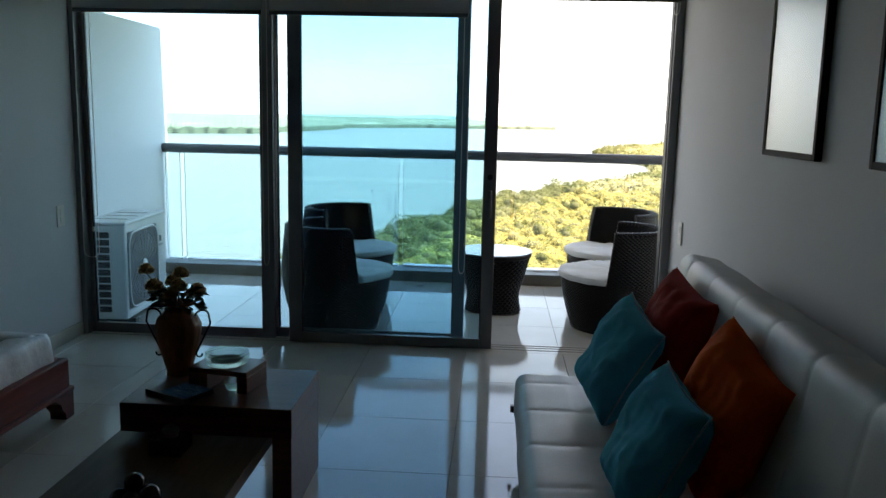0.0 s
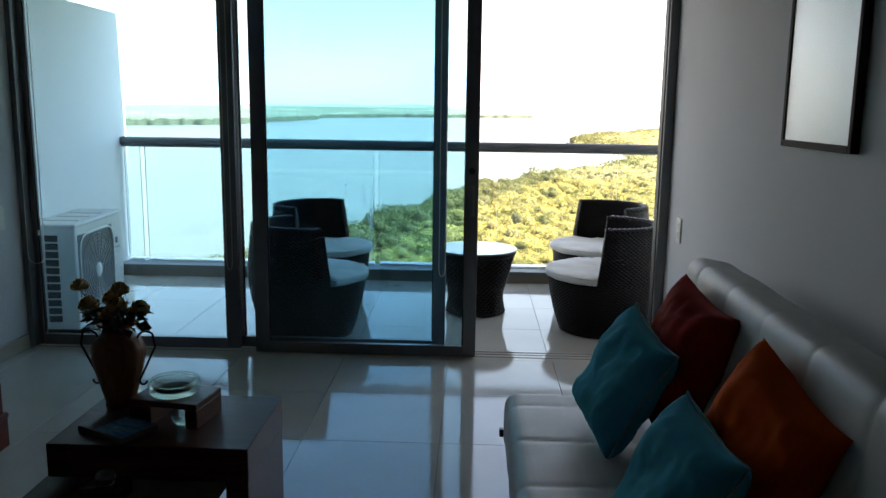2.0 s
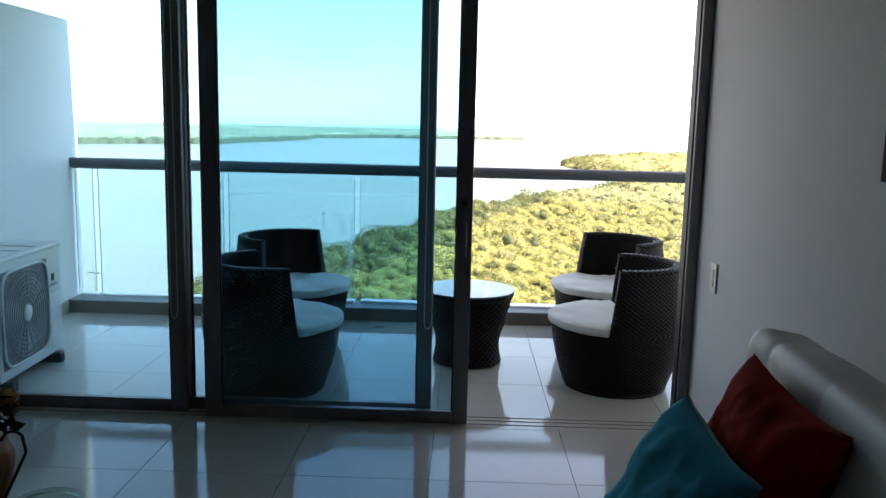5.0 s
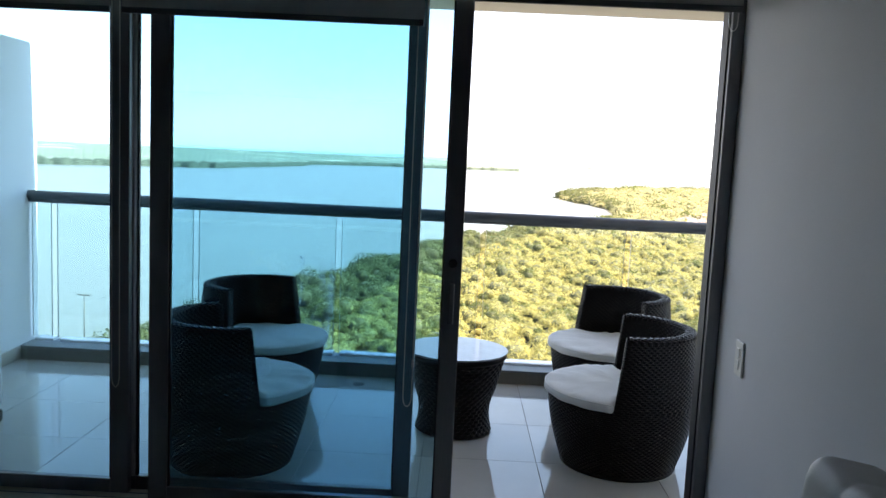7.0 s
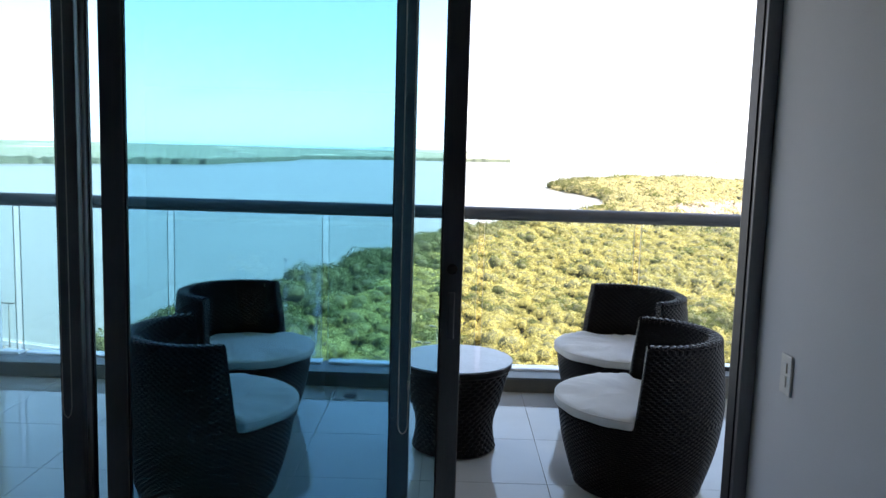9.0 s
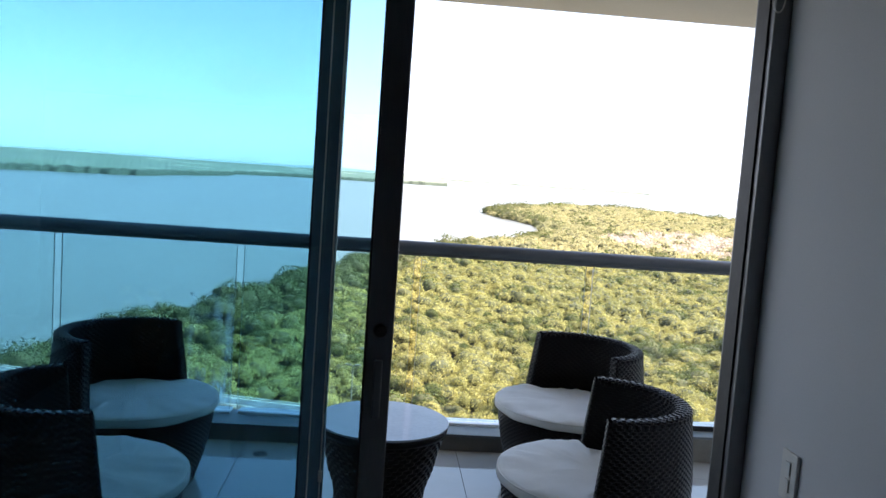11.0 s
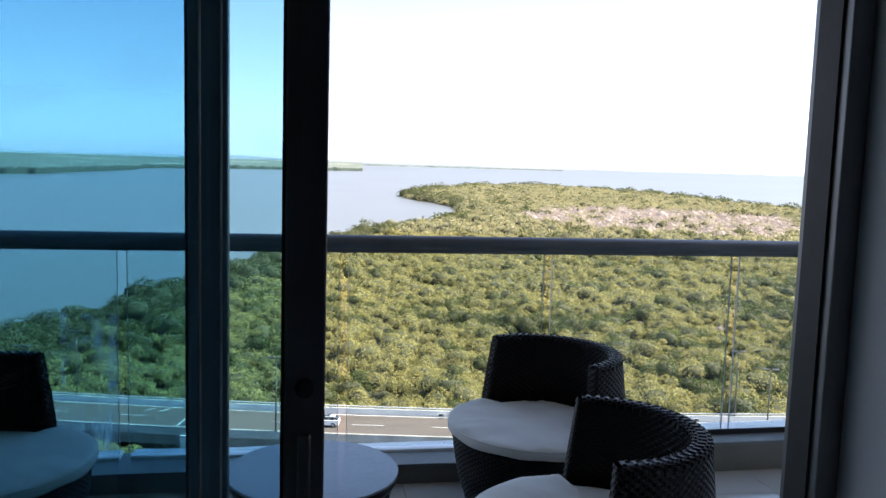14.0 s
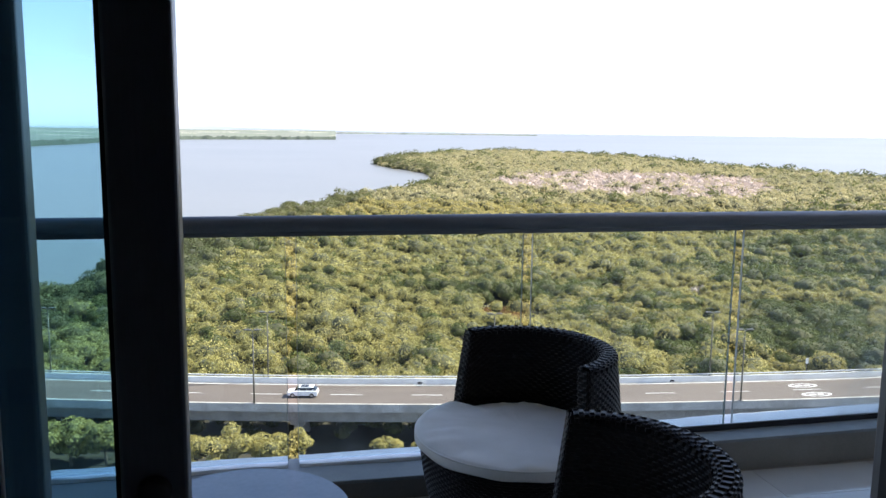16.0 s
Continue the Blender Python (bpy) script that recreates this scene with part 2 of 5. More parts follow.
# crown cores: twigs, with the shade between leaves put into the colour
M_TWIG_SHADE = mottled("twigs and inner leaves, shade painted in", (0.052, 0.054, 0.022), (0.09, 0.088, 0.037), 0.8, 0.9, grain=6)
M_DEADWOOD = mottled("bleached dead twigs", (0.34, 0.285, 0.245), (0.46, 0.39, 0.34), 0.8, 0.9, grain=6)
M_BARK = mottled("grey bark", (0.1, 0.08, 0.06), (0.18, 0.15, 0.11), 3, 0.9, grain=20, bump=0.6, distance=0.02)
M_ASPHALT = mottled("sun-bleached asphalt", (0.1, 0.08, 0.067), (0.135, 0.109, 0.093), 0.15, 0.85, grain=6, stretch=(0.3, 2.5, 1))
M_CONCRETE = mottled("weathered concrete", (0.19, 0.18, 0.165), (0.34, 0.33, 0.305), 0.4, 0.85, grain=4, bump=0.3, distance=0.03)
M_PARAPET = mottled("pale stained concrete", (0.3, 0.285, 0.255), (0.5, 0.48, 0.44), 0.5, 0.85, grain=5, bump=0.3, distance=0.03)
M_KERBWHITE = mottled("whitewashed concrete", (0.62, 0.6, 0.56), (0.8, 0.78, 0.73), 0.4, 0.85, grain=5, bump=0.3, distance=0.03)
M_ROADPAINT = mottled("road paint", (0.62, 0.62, 0.6), (0.75, 0.75, 0.73), 1.2, 0.7, grain=9)
M_JOINT = mottled("expansion joint rubber", (0.05, 0.055, 0.06), (0.08, 0.085, 0.09), 2, 0.6)
M_POLE = mottled("galvanised lamp post", (0.12, 0.11, 0.09), (0.17, 0.16, 0.13), 2, 0.45, 0.5)
# far land: air haze mixed into these colours and their glow
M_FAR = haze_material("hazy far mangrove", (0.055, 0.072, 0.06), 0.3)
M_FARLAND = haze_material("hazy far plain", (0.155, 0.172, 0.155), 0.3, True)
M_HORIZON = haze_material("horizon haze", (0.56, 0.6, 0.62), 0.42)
M_HILL = haze_material("faint far hills in painted haze", (0.44, 0.5, 0.54), 0.36)


# ---- building blocks ----
def link_mesh(name, bm, material, smooth=False):
    me = bpy.data.meshes.new(name)
    bm.to_mesh(me)
    bm.free()
    for m in material if isinstance(material, (list, tuple)) else [material]:
        me.materials.append(m)
    if smooth:
        me.shade_smooth()
    return new(name, me)


def thing(name, place, label, category, group="", turn=0.0, kind=""):
    """An Empty at the thing's base; its parts are laid out round it."""
    ob = new(name)
    ob.empty_display_size = 0.1
    ob.matrix_basis = pose(*place, 0, 0, turn)
    return tagged(ob, label, category, group, kind)


def part(name, bm, material, parent, label="", smooth=False):
    ob = link_mesh(name, bm, material, smooth)
    ob.parent = parent
    if label:
        tagged(ob, label)
    return ob


def setting(name, bm, material, label, category, smooth=False):
    return tagged(link_mesh(name, bm, material, smooth), label, category, kind="structure")


def box(x0, x1, y0, y1, z0, z1, bevel=0.0, bm=None, segs=2):
    own = bmesh.new()
    bmesh.ops.create_cube(own, size=1)
    for v in own.verts:
        v.co = Vector(((x0, x1)[v.co.x > 0], (y0, y1)[v.co.y > 0], (z0, z1)[v.co.z > 0]))
    if bevel:
        bmesh.ops.bevel(own, geom=own.edges[:], offset=bevel, segments=segs, affect="EDGES", profile=0.5)
    if bm is None:
        return own
    return join(bm, own)


def join(bm, other):
    me = bpy.data.meshes.new("join")
    other.to_mesh(me)
    other.free()
    bm.from_mesh(me)
    bpy.data.meshes.remove(me)
    return bm


def turned(bm, m):
    bmesh.ops.transform(bm, matrix=m, verts=bm.verts)
    return bm


def lathe(profile, n=32, bm=None, close=False):
    """Turns (radius, height) points round z; ends at radius 0 are closed."""
    bm = bm or bmesh.new()
    rings = []
    for r, z in profile:
        if r < 1e-5:
            rings.append([bm.verts.new((0, 0, z))])
        else:
            rings.append([bm.verts.new((r * math.cos(2 * math.pi * k / n), r * math.sin(2 * math.pi * k / n), z)) for k in range(n)])
    pairs = list(zip(rings, rings[1:])) + ([(rings[-1], rings[0])] if close else [])
    for a, b in pairs:
        for k in range(n):
            j = (k + 1) % n
            if len(a) == 1 and len(b) > 1:
                bm.faces.new((a[0], b[j], b[k]))
            elif len(b) == 1 and len(a) > 1:
                bm.faces.new((a[k], a[j], b[0]))
            elif len(a) > 1:
                bm.faces.new((a[k], a[j], b[j], b[k]))
    return bm


def tube(points, radius, n=8, bm=None, closed=False):
    """A round bar along points; radius a number or one for each point."""
    bm = bm or bmesh.new()
    pts = [Vector(p) for p in points]
    rad = radius if isinstance(radius, (list, tuple)) else [radius] * len(pts)
    rings = []
    side = None
    for i, p in enumerate(pts):
        a = pts[i - 1] if i or closed else p
        b = pts[(i + 1) % len(pts)] if i + 1 < len(pts) or closed else p
        d = (b - a).normalized()
        if side is None:
            side = d.orthogonal().normalized()
        side = (side - d * side.dot(d)).normalized()
        up = d.cross(side)
        rings.append([bm.verts.new(p + rad[i] * (side * math.cos(2 * math.pi * k / n) + up * math.sin(2 * math.pi * k / n))) for k in range(n)])
    pairs = list(zip(rings, rings[1:])) + ([(rings[-1], rings[0])] if closed else [])
    for a, b in pairs:
        for k in range(n):
            bm.faces.new((a[k], a[(k + 1) % n], b[(k + 1) % n], b[k]))
    if not closed:
        bm.faces.new(rings[0][::-1])
        bm.faces.new(rings[-1])
    return bm


def prism(outline, z0, z1, bm=None):
    bm = bm or bmesh.new()
    lo = [bm.verts.new((x, y, z0)) for x, y in outline]
    hi = [bm.verts.new((x, y, z1)) for x, y in outline]
    n = len(outline)
    bm.faces.new(lo[::-1])
    bm.faces.new(hi)
    for k in range(n):
        bm.faces.new((lo[k], lo[(k + 1) % n], hi[(k + 1) % n], hi[k]))
    return bm


# ---- room and balcony: plan ----
XL, XR = -2.50, 1.10        # side walls of the room
YB, YD = -7.0, 5.18         # back wall, threshold
HEAD, CEIL = 2.24, 2.45
XN, YN = -6.4, 1.3           # unseen widening behind the sofa, added to cut bounce light
DECK = -0.05                # balcony floor
PITCH = 0.584               # tiles

setting("wall_right", box(XR, XR + 0.18, YB - 0.15, 5.29, 0, CEIL), M_WALL, "plain white painted plaster wall behind the sofa", "wall")
setting("wall_left", box(XL - 0.18, XL, YN, 5.29, 0, CEIL), M_WALL, "plain white painted plaster wall of the living room", "wall")
# three unseen walls, added dark to keep bounce light off the sofa
setting("wall_unseen_nook", box(XN, XL - 0.18, YN, YN + 0.15, 0, CEIL), M_LOW_BOUNCE, "unseen dark wall added behind the sofa to cut bounce light", "wall")
setting("wall_unseen_side", box(XN - 0.15, XN, YB - 0.15, YN + 0.15, 0, CEIL), M_LOW_BOUNCE, "unseen dark side wall added to cut bounce light", "wall")
setting("wall_unseen_back", box(XN, XR, YB - 0.15, YB, 0, CEIL), M_LOW_BOUNCE, "unseen wall closing the room, darkened to cut bounce light", "wall")
setting("wall_lintel", box(XL, XR, 5.0, 5.29, HEAD, CEIL), M_WALL, "white plaster lintel over the sliding doors", "wall")
setting("ceiling", box(XN - 0.15, XR + 0.18, YB - 0.15, 5.29, CEIL, CEIL + 0.16), M_CEIL, "flat unseen living room ceiling, greyed to cut bounce light", "ceiling")
setting("wall_facade_left", box(-3.08, XL - 0.18, 5.12, 5.29, DECK, CEIL + 0.16), M_OUTWALL, "white rendered facade beside the sliding doors", "wall")
setting("wall_facade_right", box(XR + 0.18, 5.0, 5.12, 5.29, DECK, CEIL + 0.16), M_OUTWALL, "white rendered facade beside the open door", "wall")
setting("wall_partition", box(-3.08, -2.94, 5.29, 7.66, DECK - 0.2, 2.12, 0.006), M_OUTWALL, "white rendered partition wall at the end of the balcony", "wall")
# unseen end wall, added full height to keep direct sun off the balcony
setting("wall_sun_block", box(4.86, 5.0, 5.29, 7.7, DECK - 0.2, CEIL), M_OUTWALL, "unseen white rendered wall added at the balcony end to block sun", "wall")
setting("soffit", box(-3.08, 5.0, 5.29, 7.56, CEIL, CEIL + 0.2, 0.008), M_SOFFIT, "beige painted underside of the balcony above", "ceiling")


def baseboard(name, x0, x1, y0, y1):
    return setting(name, box(x0, x1, y0, y1, 0.001, 0.085, 0.003), M_BASE, "glossy beige tile skirting along the wall", "baseboard")


baseboard("baseboard_right", XR - 0.012, XR, YB, 5.16)
baseboard("baseboard_left", XL, XL + 0.012, YN, 5.16)
baseboard("baseboard_back", XN, XR - 0.012, YB, YB + 0.012)
setting("baseboard_balcony", box(-2.94, -2.928, 5.29, 7.40, DECK + 0.001, DECK + 0.09, 0.003), M_BASE, "beige tile skirting along the balcony partition", "baseboard")

floor = setting("floor", box(XN - 0.15, XR + 0.1, YB - 0.1, YD, -0.12, -0.006), M_GROUT, "polished ivory porcelain tile floor reflecting the windows", "floor")
floor_out = setting("floor_balcony", box(-3.08, 5.0, YD, 7.7, -0.25, DECK - 0.006), M_GROUT, "glossy pale grey porcelain tile floor of the balcony", "floor")

# ---- balcony kerb, balustrade ----
def bead(x0, x1, front, z):
    """A ragged strip of sealant trowelled along the foot of the glass."""
    bm = bmesh.new()
    count = round((x1 - x0) / 0.03)
    rows = []
    for i in range(count + 1):
        x = x0 + (x1 - x0) * i / count
        y = front + 0.012 * noise.noise((x * 2.1, 0.4, z)) + 0.006 * noise.noise((x * 13, 3.4, z))
        h = z + 0.017 + 0.005 * noise.noise((x * 3.3, 8.2, 1)) + 0.003 * noise.noise((x * 15, 2.2, 1))
        rows.append([bm.verts.new(p) for p in ((x, y, z), (x, y + 0.002, h - 0.004), (x, y + 0.012, h), (x, 7.6, h), (x, 7.66, h - 0.003), (x, 7.66, z))])
    for p, q in zip(rows, rows[1:]):
        for k in range(6):
            bm.faces.new((p[k], p[(k + 1) % 6], q[(k + 1) % 6], q[k]))
    bm.faces.new(rows[0][::-1])
    bm.faces.new(rows[-1])
    bmesh.ops.recalc_face_normals(bm, faces=bm.faces)
    return bm


BREAK = 1.25
JOINTS = [-2.763 + 0.9945 * k for k in range(8)]
kerb = setting("kerb", box(-2.94, BREAK, 7.40, 7.66, DECK - 0.2, 0.03, 0.004), M_KERB, "low beige rendered kerb under the glass balustrade", "kerb")
part("cap", box(-2.94, BREAK, 7.392, 7.66, 0.031, 0.046, 0.004), M_KERBTOP, kerb, "pale painted cap")
cuts = [-2.94] + [j for j in JOINTS if j < BREAK] + [BREAK]
for a, b in zip(cuts, cuts[1:]):
    if b - a > 0.1:
        part("sealant_bead", bead(a + 0.024, b - 0.024, 7.556, 0.0465), M_SILICONE, kerb, "uneven white sealant strip along the glass foot")
# the last stretch of the kerb is higher and swings outward a little
swing = Matrix.Translation((BREAK, 7.5, 0)) @ Matrix.Rotation(radians(1.2), 4, "Z") @ Matrix.Translation((-BREAK, -7.5, 0))
STEP_UP = 0.05
part("kerb_end", turned(box(BREAK + 0.002, 4.8, 7.402, 7.66, DECK - 0.2, 0.03 + STEP_UP, 0.004), swing), M_KERB, kerb, "higher stretch of kerb")
part("cap", turned(box(BREAK + 0.002, 4.8, 7.394, 7.66, 0.031 + STEP_UP, 0.046 + STEP_UP, 0.004), swing), M_KERBTOP, kerb, "pale painted cap")
part("sealant_bead", turned(bead(BREAK + 0.01, 4.8, 7.53, 0.0465 + STEP_UP), swing), M_SILICONE, kerb, "uneven white sealant strip along the glass foot")
part("glass_channel", turned(box(BREAK + 0.002, 4.8, 7.508, 7.519, 0.0465 + STEP_UP, 0.073 + STEP_UP), swing), M_GASKET, kerb, "black glazing channel")

RAIL_Y = 7.55
balustrade = thing("balustrade", (0.96, RAIL_Y, 0.08), "clear glass balcony balustrade with grey round steel handrail", "railing", kind="structure")
part("handrail", tube([(-3.9, 0, 0.996), (3.9, 0, 0.996)], 0.034, 24), M_RAIL, balustrade, "dark grey round handrail", True)
part("rail_channel", box(-3.9, 3.9, -0.014, 0.014, 0.948, 0.968), M_RAIL, balustrade, "steel channel under the handrail")
edges = [-2.94] + JOINTS + [4.86]
GAP = 0.022                 # half the open joint between two panes
for a, b in zip(edges, edges[1:]):
    if b - a > 0.06:
        u, v = a + GAP - 0.96, b - GAP - 0.96
        part("pane", box(u, v, -0.006, 0.006, 0.002, 0.952), M_RAILGLASS, balustrade)
        for e in (u - 0.002, v):
            part("pane_edge", box(e, e + 0.002, -0.006, 0.006, 0.002, 0.952), M_SEAL, balustrade, "ground grey edge of the glass")
for j in JOINTS:
    part("clip", box(j - 0.02 - 0.96, j + 0.02 - 0.96, -0.01, 0.02, 0.946, 0.954, 0.001), M_RAIL, balustrade, "small steel clip")
part("water_marks", box(-1.04 - 0.96, -0.8 - 0.96, -0.0085, -0.0075, 0.02, 0.66), M_RESIDUE, balustrade, "chalky dried water marks on the glass")
for ob in balustrade.children:
    if ob.name.startswith(("pane", "water_marks")):
        ob.visible_shadow = False

# ---- sliding doors ----
frame_ob = setting("door_frame", box(XL + 0.002, -2.463, 5.165, 5.315, 0.0, HEAD, 0.003), M_ALU, "grey aluminium sliding door frame with floor tracks", "door frame")
part("jamb", box(1.05, XR - 0.001, 5.165, 5.285, 0.0, HEAD, 0.003), M_ALU, frame_ob)
part("jamb_groove", box(1.044, 1.0495, 5.19, 5.262, 0.02, HEAD - 0.05), M_GASKET, frame_ob, "dark groove of the jamb")
part("head_rail", box(-2.463, 1.05, 5.13, 5.32, HEAD - 0.06, HEAD, 0.003), M_ALU, frame_ob)
for y in (5.19, 5.24, 5.285):
    part("floor_track", box(-2.463, 1.052, y - 0.002, y + 0.002, -0.002, 0.002), M_ALU, frame_ob)
part("threshold", box(-2.463, 1.05, YD - 0.043, 5.32, DECK - 0.1, -0.0005, 0.001), M_TILE, frame_ob, "flush ivory stone threshold")


def sash(name, x0, x1, y, stiles, label, lock=False):
    """One glazed leaf of the sliding doors: four bars, a pane, gaskets."""
    top, low, th = HEAD - 0.05, 0.006, 0.034
    ob = thing(name, ((x0 + x1) / 2, y, low), label, "sliding door", kind="structure")
    cx = (x0 + x1) / 2
    part("stile", box(x0 - cx, x0 + stiles[0] - cx, -th / 2, th / 2, 0, top - low, 0.004), M_ALU, ob)
    part("stile", box(x1 - stiles[1] - cx, x1 - cx, -th / 2, th / 2, 0, top - low, 0.004), M_ALU, ob)
    a, b = x0 + stiles[0] - cx, x1 - stiles[1] - cx
    part("bottom_rail", box(a, b, -th / 2, th / 2, 0, 0.058, 0.003), M_ALU, ob)
    part("top_rail", box(a, b, -th / 2, th / 2, top - low - 0.06, top - low, 0.003), M_ALU, ob)
    for u, v in ((a, a + 0.006), (b - 0.006, b)):
        part("gasket", box(u, v, -0.009, 0.009, 0.058, top - low - 0.06), M_GASKET, ob)
    pane = part("pane", box(a + 0.003, b - 0.003, -0.003, 0.003, 0.055, top - low - 0.055), M_PANE, ob, "blue-green tinted pane")
    pane.visible_shadow = False
    if lock:
        xs = x1 - stiles[1] / 2 - cx
        rose = part("lock", turned(lathe([(0, 0.014), (0.013, 0.014), (0.017, 0.010), (0.019, 0), (0, 0)], 24), pose(xs, -th / 2, 1.053 - low, 90)), M_GASKET, ob, "round black lock cylinder", True)
        grip = box(xs - 0.012, xs + 0.012, -th / 2 - 0.026, -th / 2 - 0.012, 0.81 - low, 0.975 - low, 0.005)
        box(xs - 0.008, xs + 0.008, -th / 2 - 0.014, -th / 2, 0.815 - low, 0.84 - low, 0.002, grip)
        box(xs - 0.008, xs + 0.008, -th / 2 - 0.014, -th / 2, 0.945 - low, 0.97 - low, 0.002, grip)
        part("handle", grip, M_ALU, ob, "slim aluminium pull handle")
    return ob


sash("window_1", -2.462, -1.285, 5.24, (0.026, 0.077), "fixed sliding glass leaf in grey aluminium beside the partition")
mullion = sash("window_2", -1.349, -0.109, 5.285, (0.077, 0.0715), "grey aluminium glass leaf with blue-green tint, closed")
part("glazing_bead", tube([(-0.553, -0.0185, 0.06), (-0.553, -0.0185, 2.12)], 0.0085, 12), M_BRIGHT, mullion, "bright half-round glazing bead", True)
sash("door_1", -1.184, 0.068, 5.19, (0.079, 0.0725), "slid-open grey aluminium glass door leaf with lock", True)

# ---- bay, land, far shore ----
WATER, LAND = -38.5, -38.1
COAST = [(-84, 40), (-78, 100), (-66, 128), (-62, 150), (-58, 186), (-45, 202), (-36, 240), (-33, 268), (-21, 295), (4, 388), (38, 456), (78, 515),
         (118, 610), (134, 700), (128, 780), (112, 880), (116, 975), (190, 1140), (300, 1380), (420, 1440), (500, 1150), (478, 860), (495, 690), (482, 560), (520, 330), (560, 40)]

water = bmesh.new()
n = 48
# far out the sheet lifts a little, so that it meets the sky where a wider sea would
rings = [[water.verts.new((d * math.sin(2 * math.pi * k / n), d * math.cos(2 * math.pi * k / n), z)) for k in range(n)] for d, z in ((3000, WATER), (3700, -31.5), (4400, -25.0), (4960, -17.0))]
mid = water.verts.new((0, 0, WATER))
for k in range(n):
    water.faces.new((mid, rings[0][(k + 1) % n], rings[0][k]))
    for a, b in zip(rings, rings[1:]):
        water.faces.new((a[k], a[(k + 1) % n], b[(k + 1) % n], b[k]))
setting("water", water, M_WATER, "wide calm grey-green bay with fine ripples", "water")

land = setting("ground", prism(COAST, WATER - 1.0, LAND), M_SOIL, "dark mangrove mud under the trees", "ground")
pond = lathe([(0, 0.06), (1, 0.06), (1.05, 0), (0, 0)], 20)
for v in pond.verts:
    v.co.x, v.co.y = v.co.x * 6 * (1 + 0.2 * noise.noise(v.co * 2)), v.co.y * 8
turned(pond, pose(48, 172, LAND))
setting("pond", pond, M_POOL, "small brown pond among the mangroves", "water")


def polar(az, d, z):
    return Vector((d * math.sin(radians(az)), d * math.cos(radians(az)), z))


def far_coast(name, shore, depth, height, label, material_front, material_back, base=WATER, crest=-12.0):
    """A low wooded shore: an uneven tree front and the plain that rises behind it."""
    front, back = bmesh.new(), bmesh.new()
    rows, plain = [], []
    steps = 70
    for i in range(len(shore) - 1):
        for s in range(steps):
            f = s / steps
            az = shore[i][0] + (shore[i + 1][0] - shore[i][0]) * f
            d = shore[i][1] + (shore[i + 1][1] - shore[i][1]) * f + 25 * noise.noise((az * 1.7, 0.3, 0))
            h = height * (0.8 + 0.3 * noise.noise((az * 2.1, 5, 0)) + 0.35 * noise.noise((az * 11, 9, 0)) + 0.25 * noise.noise((az * 31, 2, 0)))
            rows.append([front.verts.new(polar(az, d + o, base + z)) for o, z in ((0, 0), (6, h * 0.7), (18, h), (60, h * 0.95))])
            run = max(60, depth - d)
            plain.append([back.verts.new(polar(az, d + 40 + (run - 40) * f, base + height * 0.6 + (crest - base - height * 0.6) * f + 1.2 * noise.noise((az * 5, f * 9, 0)))) for f in (0, 0.25, 0.5, 0.75, 1)])
    for bm, lines in ((front, rows), (back, plain)):
        for a, b in zip(lines, lines[1:]):
            for k in range(len(a) - 1):
                bm.faces.new((a[k], a[k + 1], b[k + 1], b[k]))
    ob = setting(name, front, material_front, label, "backdrop", True)
    part("plain", back, material_back, ob)
    return ob


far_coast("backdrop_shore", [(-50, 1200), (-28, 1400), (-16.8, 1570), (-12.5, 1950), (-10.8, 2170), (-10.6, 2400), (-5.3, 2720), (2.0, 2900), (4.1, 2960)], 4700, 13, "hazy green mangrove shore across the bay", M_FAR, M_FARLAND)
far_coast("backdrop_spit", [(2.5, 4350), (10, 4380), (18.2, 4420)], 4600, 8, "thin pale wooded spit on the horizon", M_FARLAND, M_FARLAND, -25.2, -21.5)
haze, hills = bmesh.new(), bmesh.new()
for bm, tops in ((haze, lambda a: -11.0 + 2 * noise.noise((a * 0.4, 0, 0))), (hills, lambda a: -13 + 22 * max(0, 1 - abs(a + 4) / 11) * (0.75 + 0.5 * noise.noise((a * 0.35, 3, 0))) + 13 * max(0, 1 - abs(a + 19) / 14))):
    dist = 4900 if bm is haze else 4860
    cols = []
    for k in range(0, 361 if bm is haze else 121):
        a = -180 + k if bm is haze else -26 + k * 0.32
        cols.append([bm.verts.new(polar(a, dist, z)) for z in (WATER - 3, max(-30, tops(a)))])
    for a, b in zip(cols, cols[1:]):
        bm.faces.new((a[0], a[1], b[1], b[0]))
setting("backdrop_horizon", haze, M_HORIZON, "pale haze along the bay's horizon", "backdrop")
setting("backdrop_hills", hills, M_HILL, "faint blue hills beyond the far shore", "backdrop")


# ---- mangrove forest ----
def inside(px, py, outline):
    res = np.zeros(len(px), bool)
    m = len(outline)
    for i in range(m):
        (x1, y1), (x2, y2) = outline[i], outline[(i + 1) % m]
        cross = ((y1 > py) != (y2 > py)) & (px < (x2 - x1) * (py - y1) / (y2 - y1 + 1e-9) + x1)
        res ^= cross
    return res


def road_y(x):
    return 106.8 - 0.205 * x + 0.00095 * x * x


def unit_ball(sub):
    bm = bmesh.new()
    bmesh.ops.create_icosphere(bm, subdivisions=sub, radius=1)
    bm.verts.index_update()
    v = np.array([v.co for v in bm.verts])
    f = np.array([[q.index for q in p.verts] for p in bm.faces])
    bm.free()
    return v, f


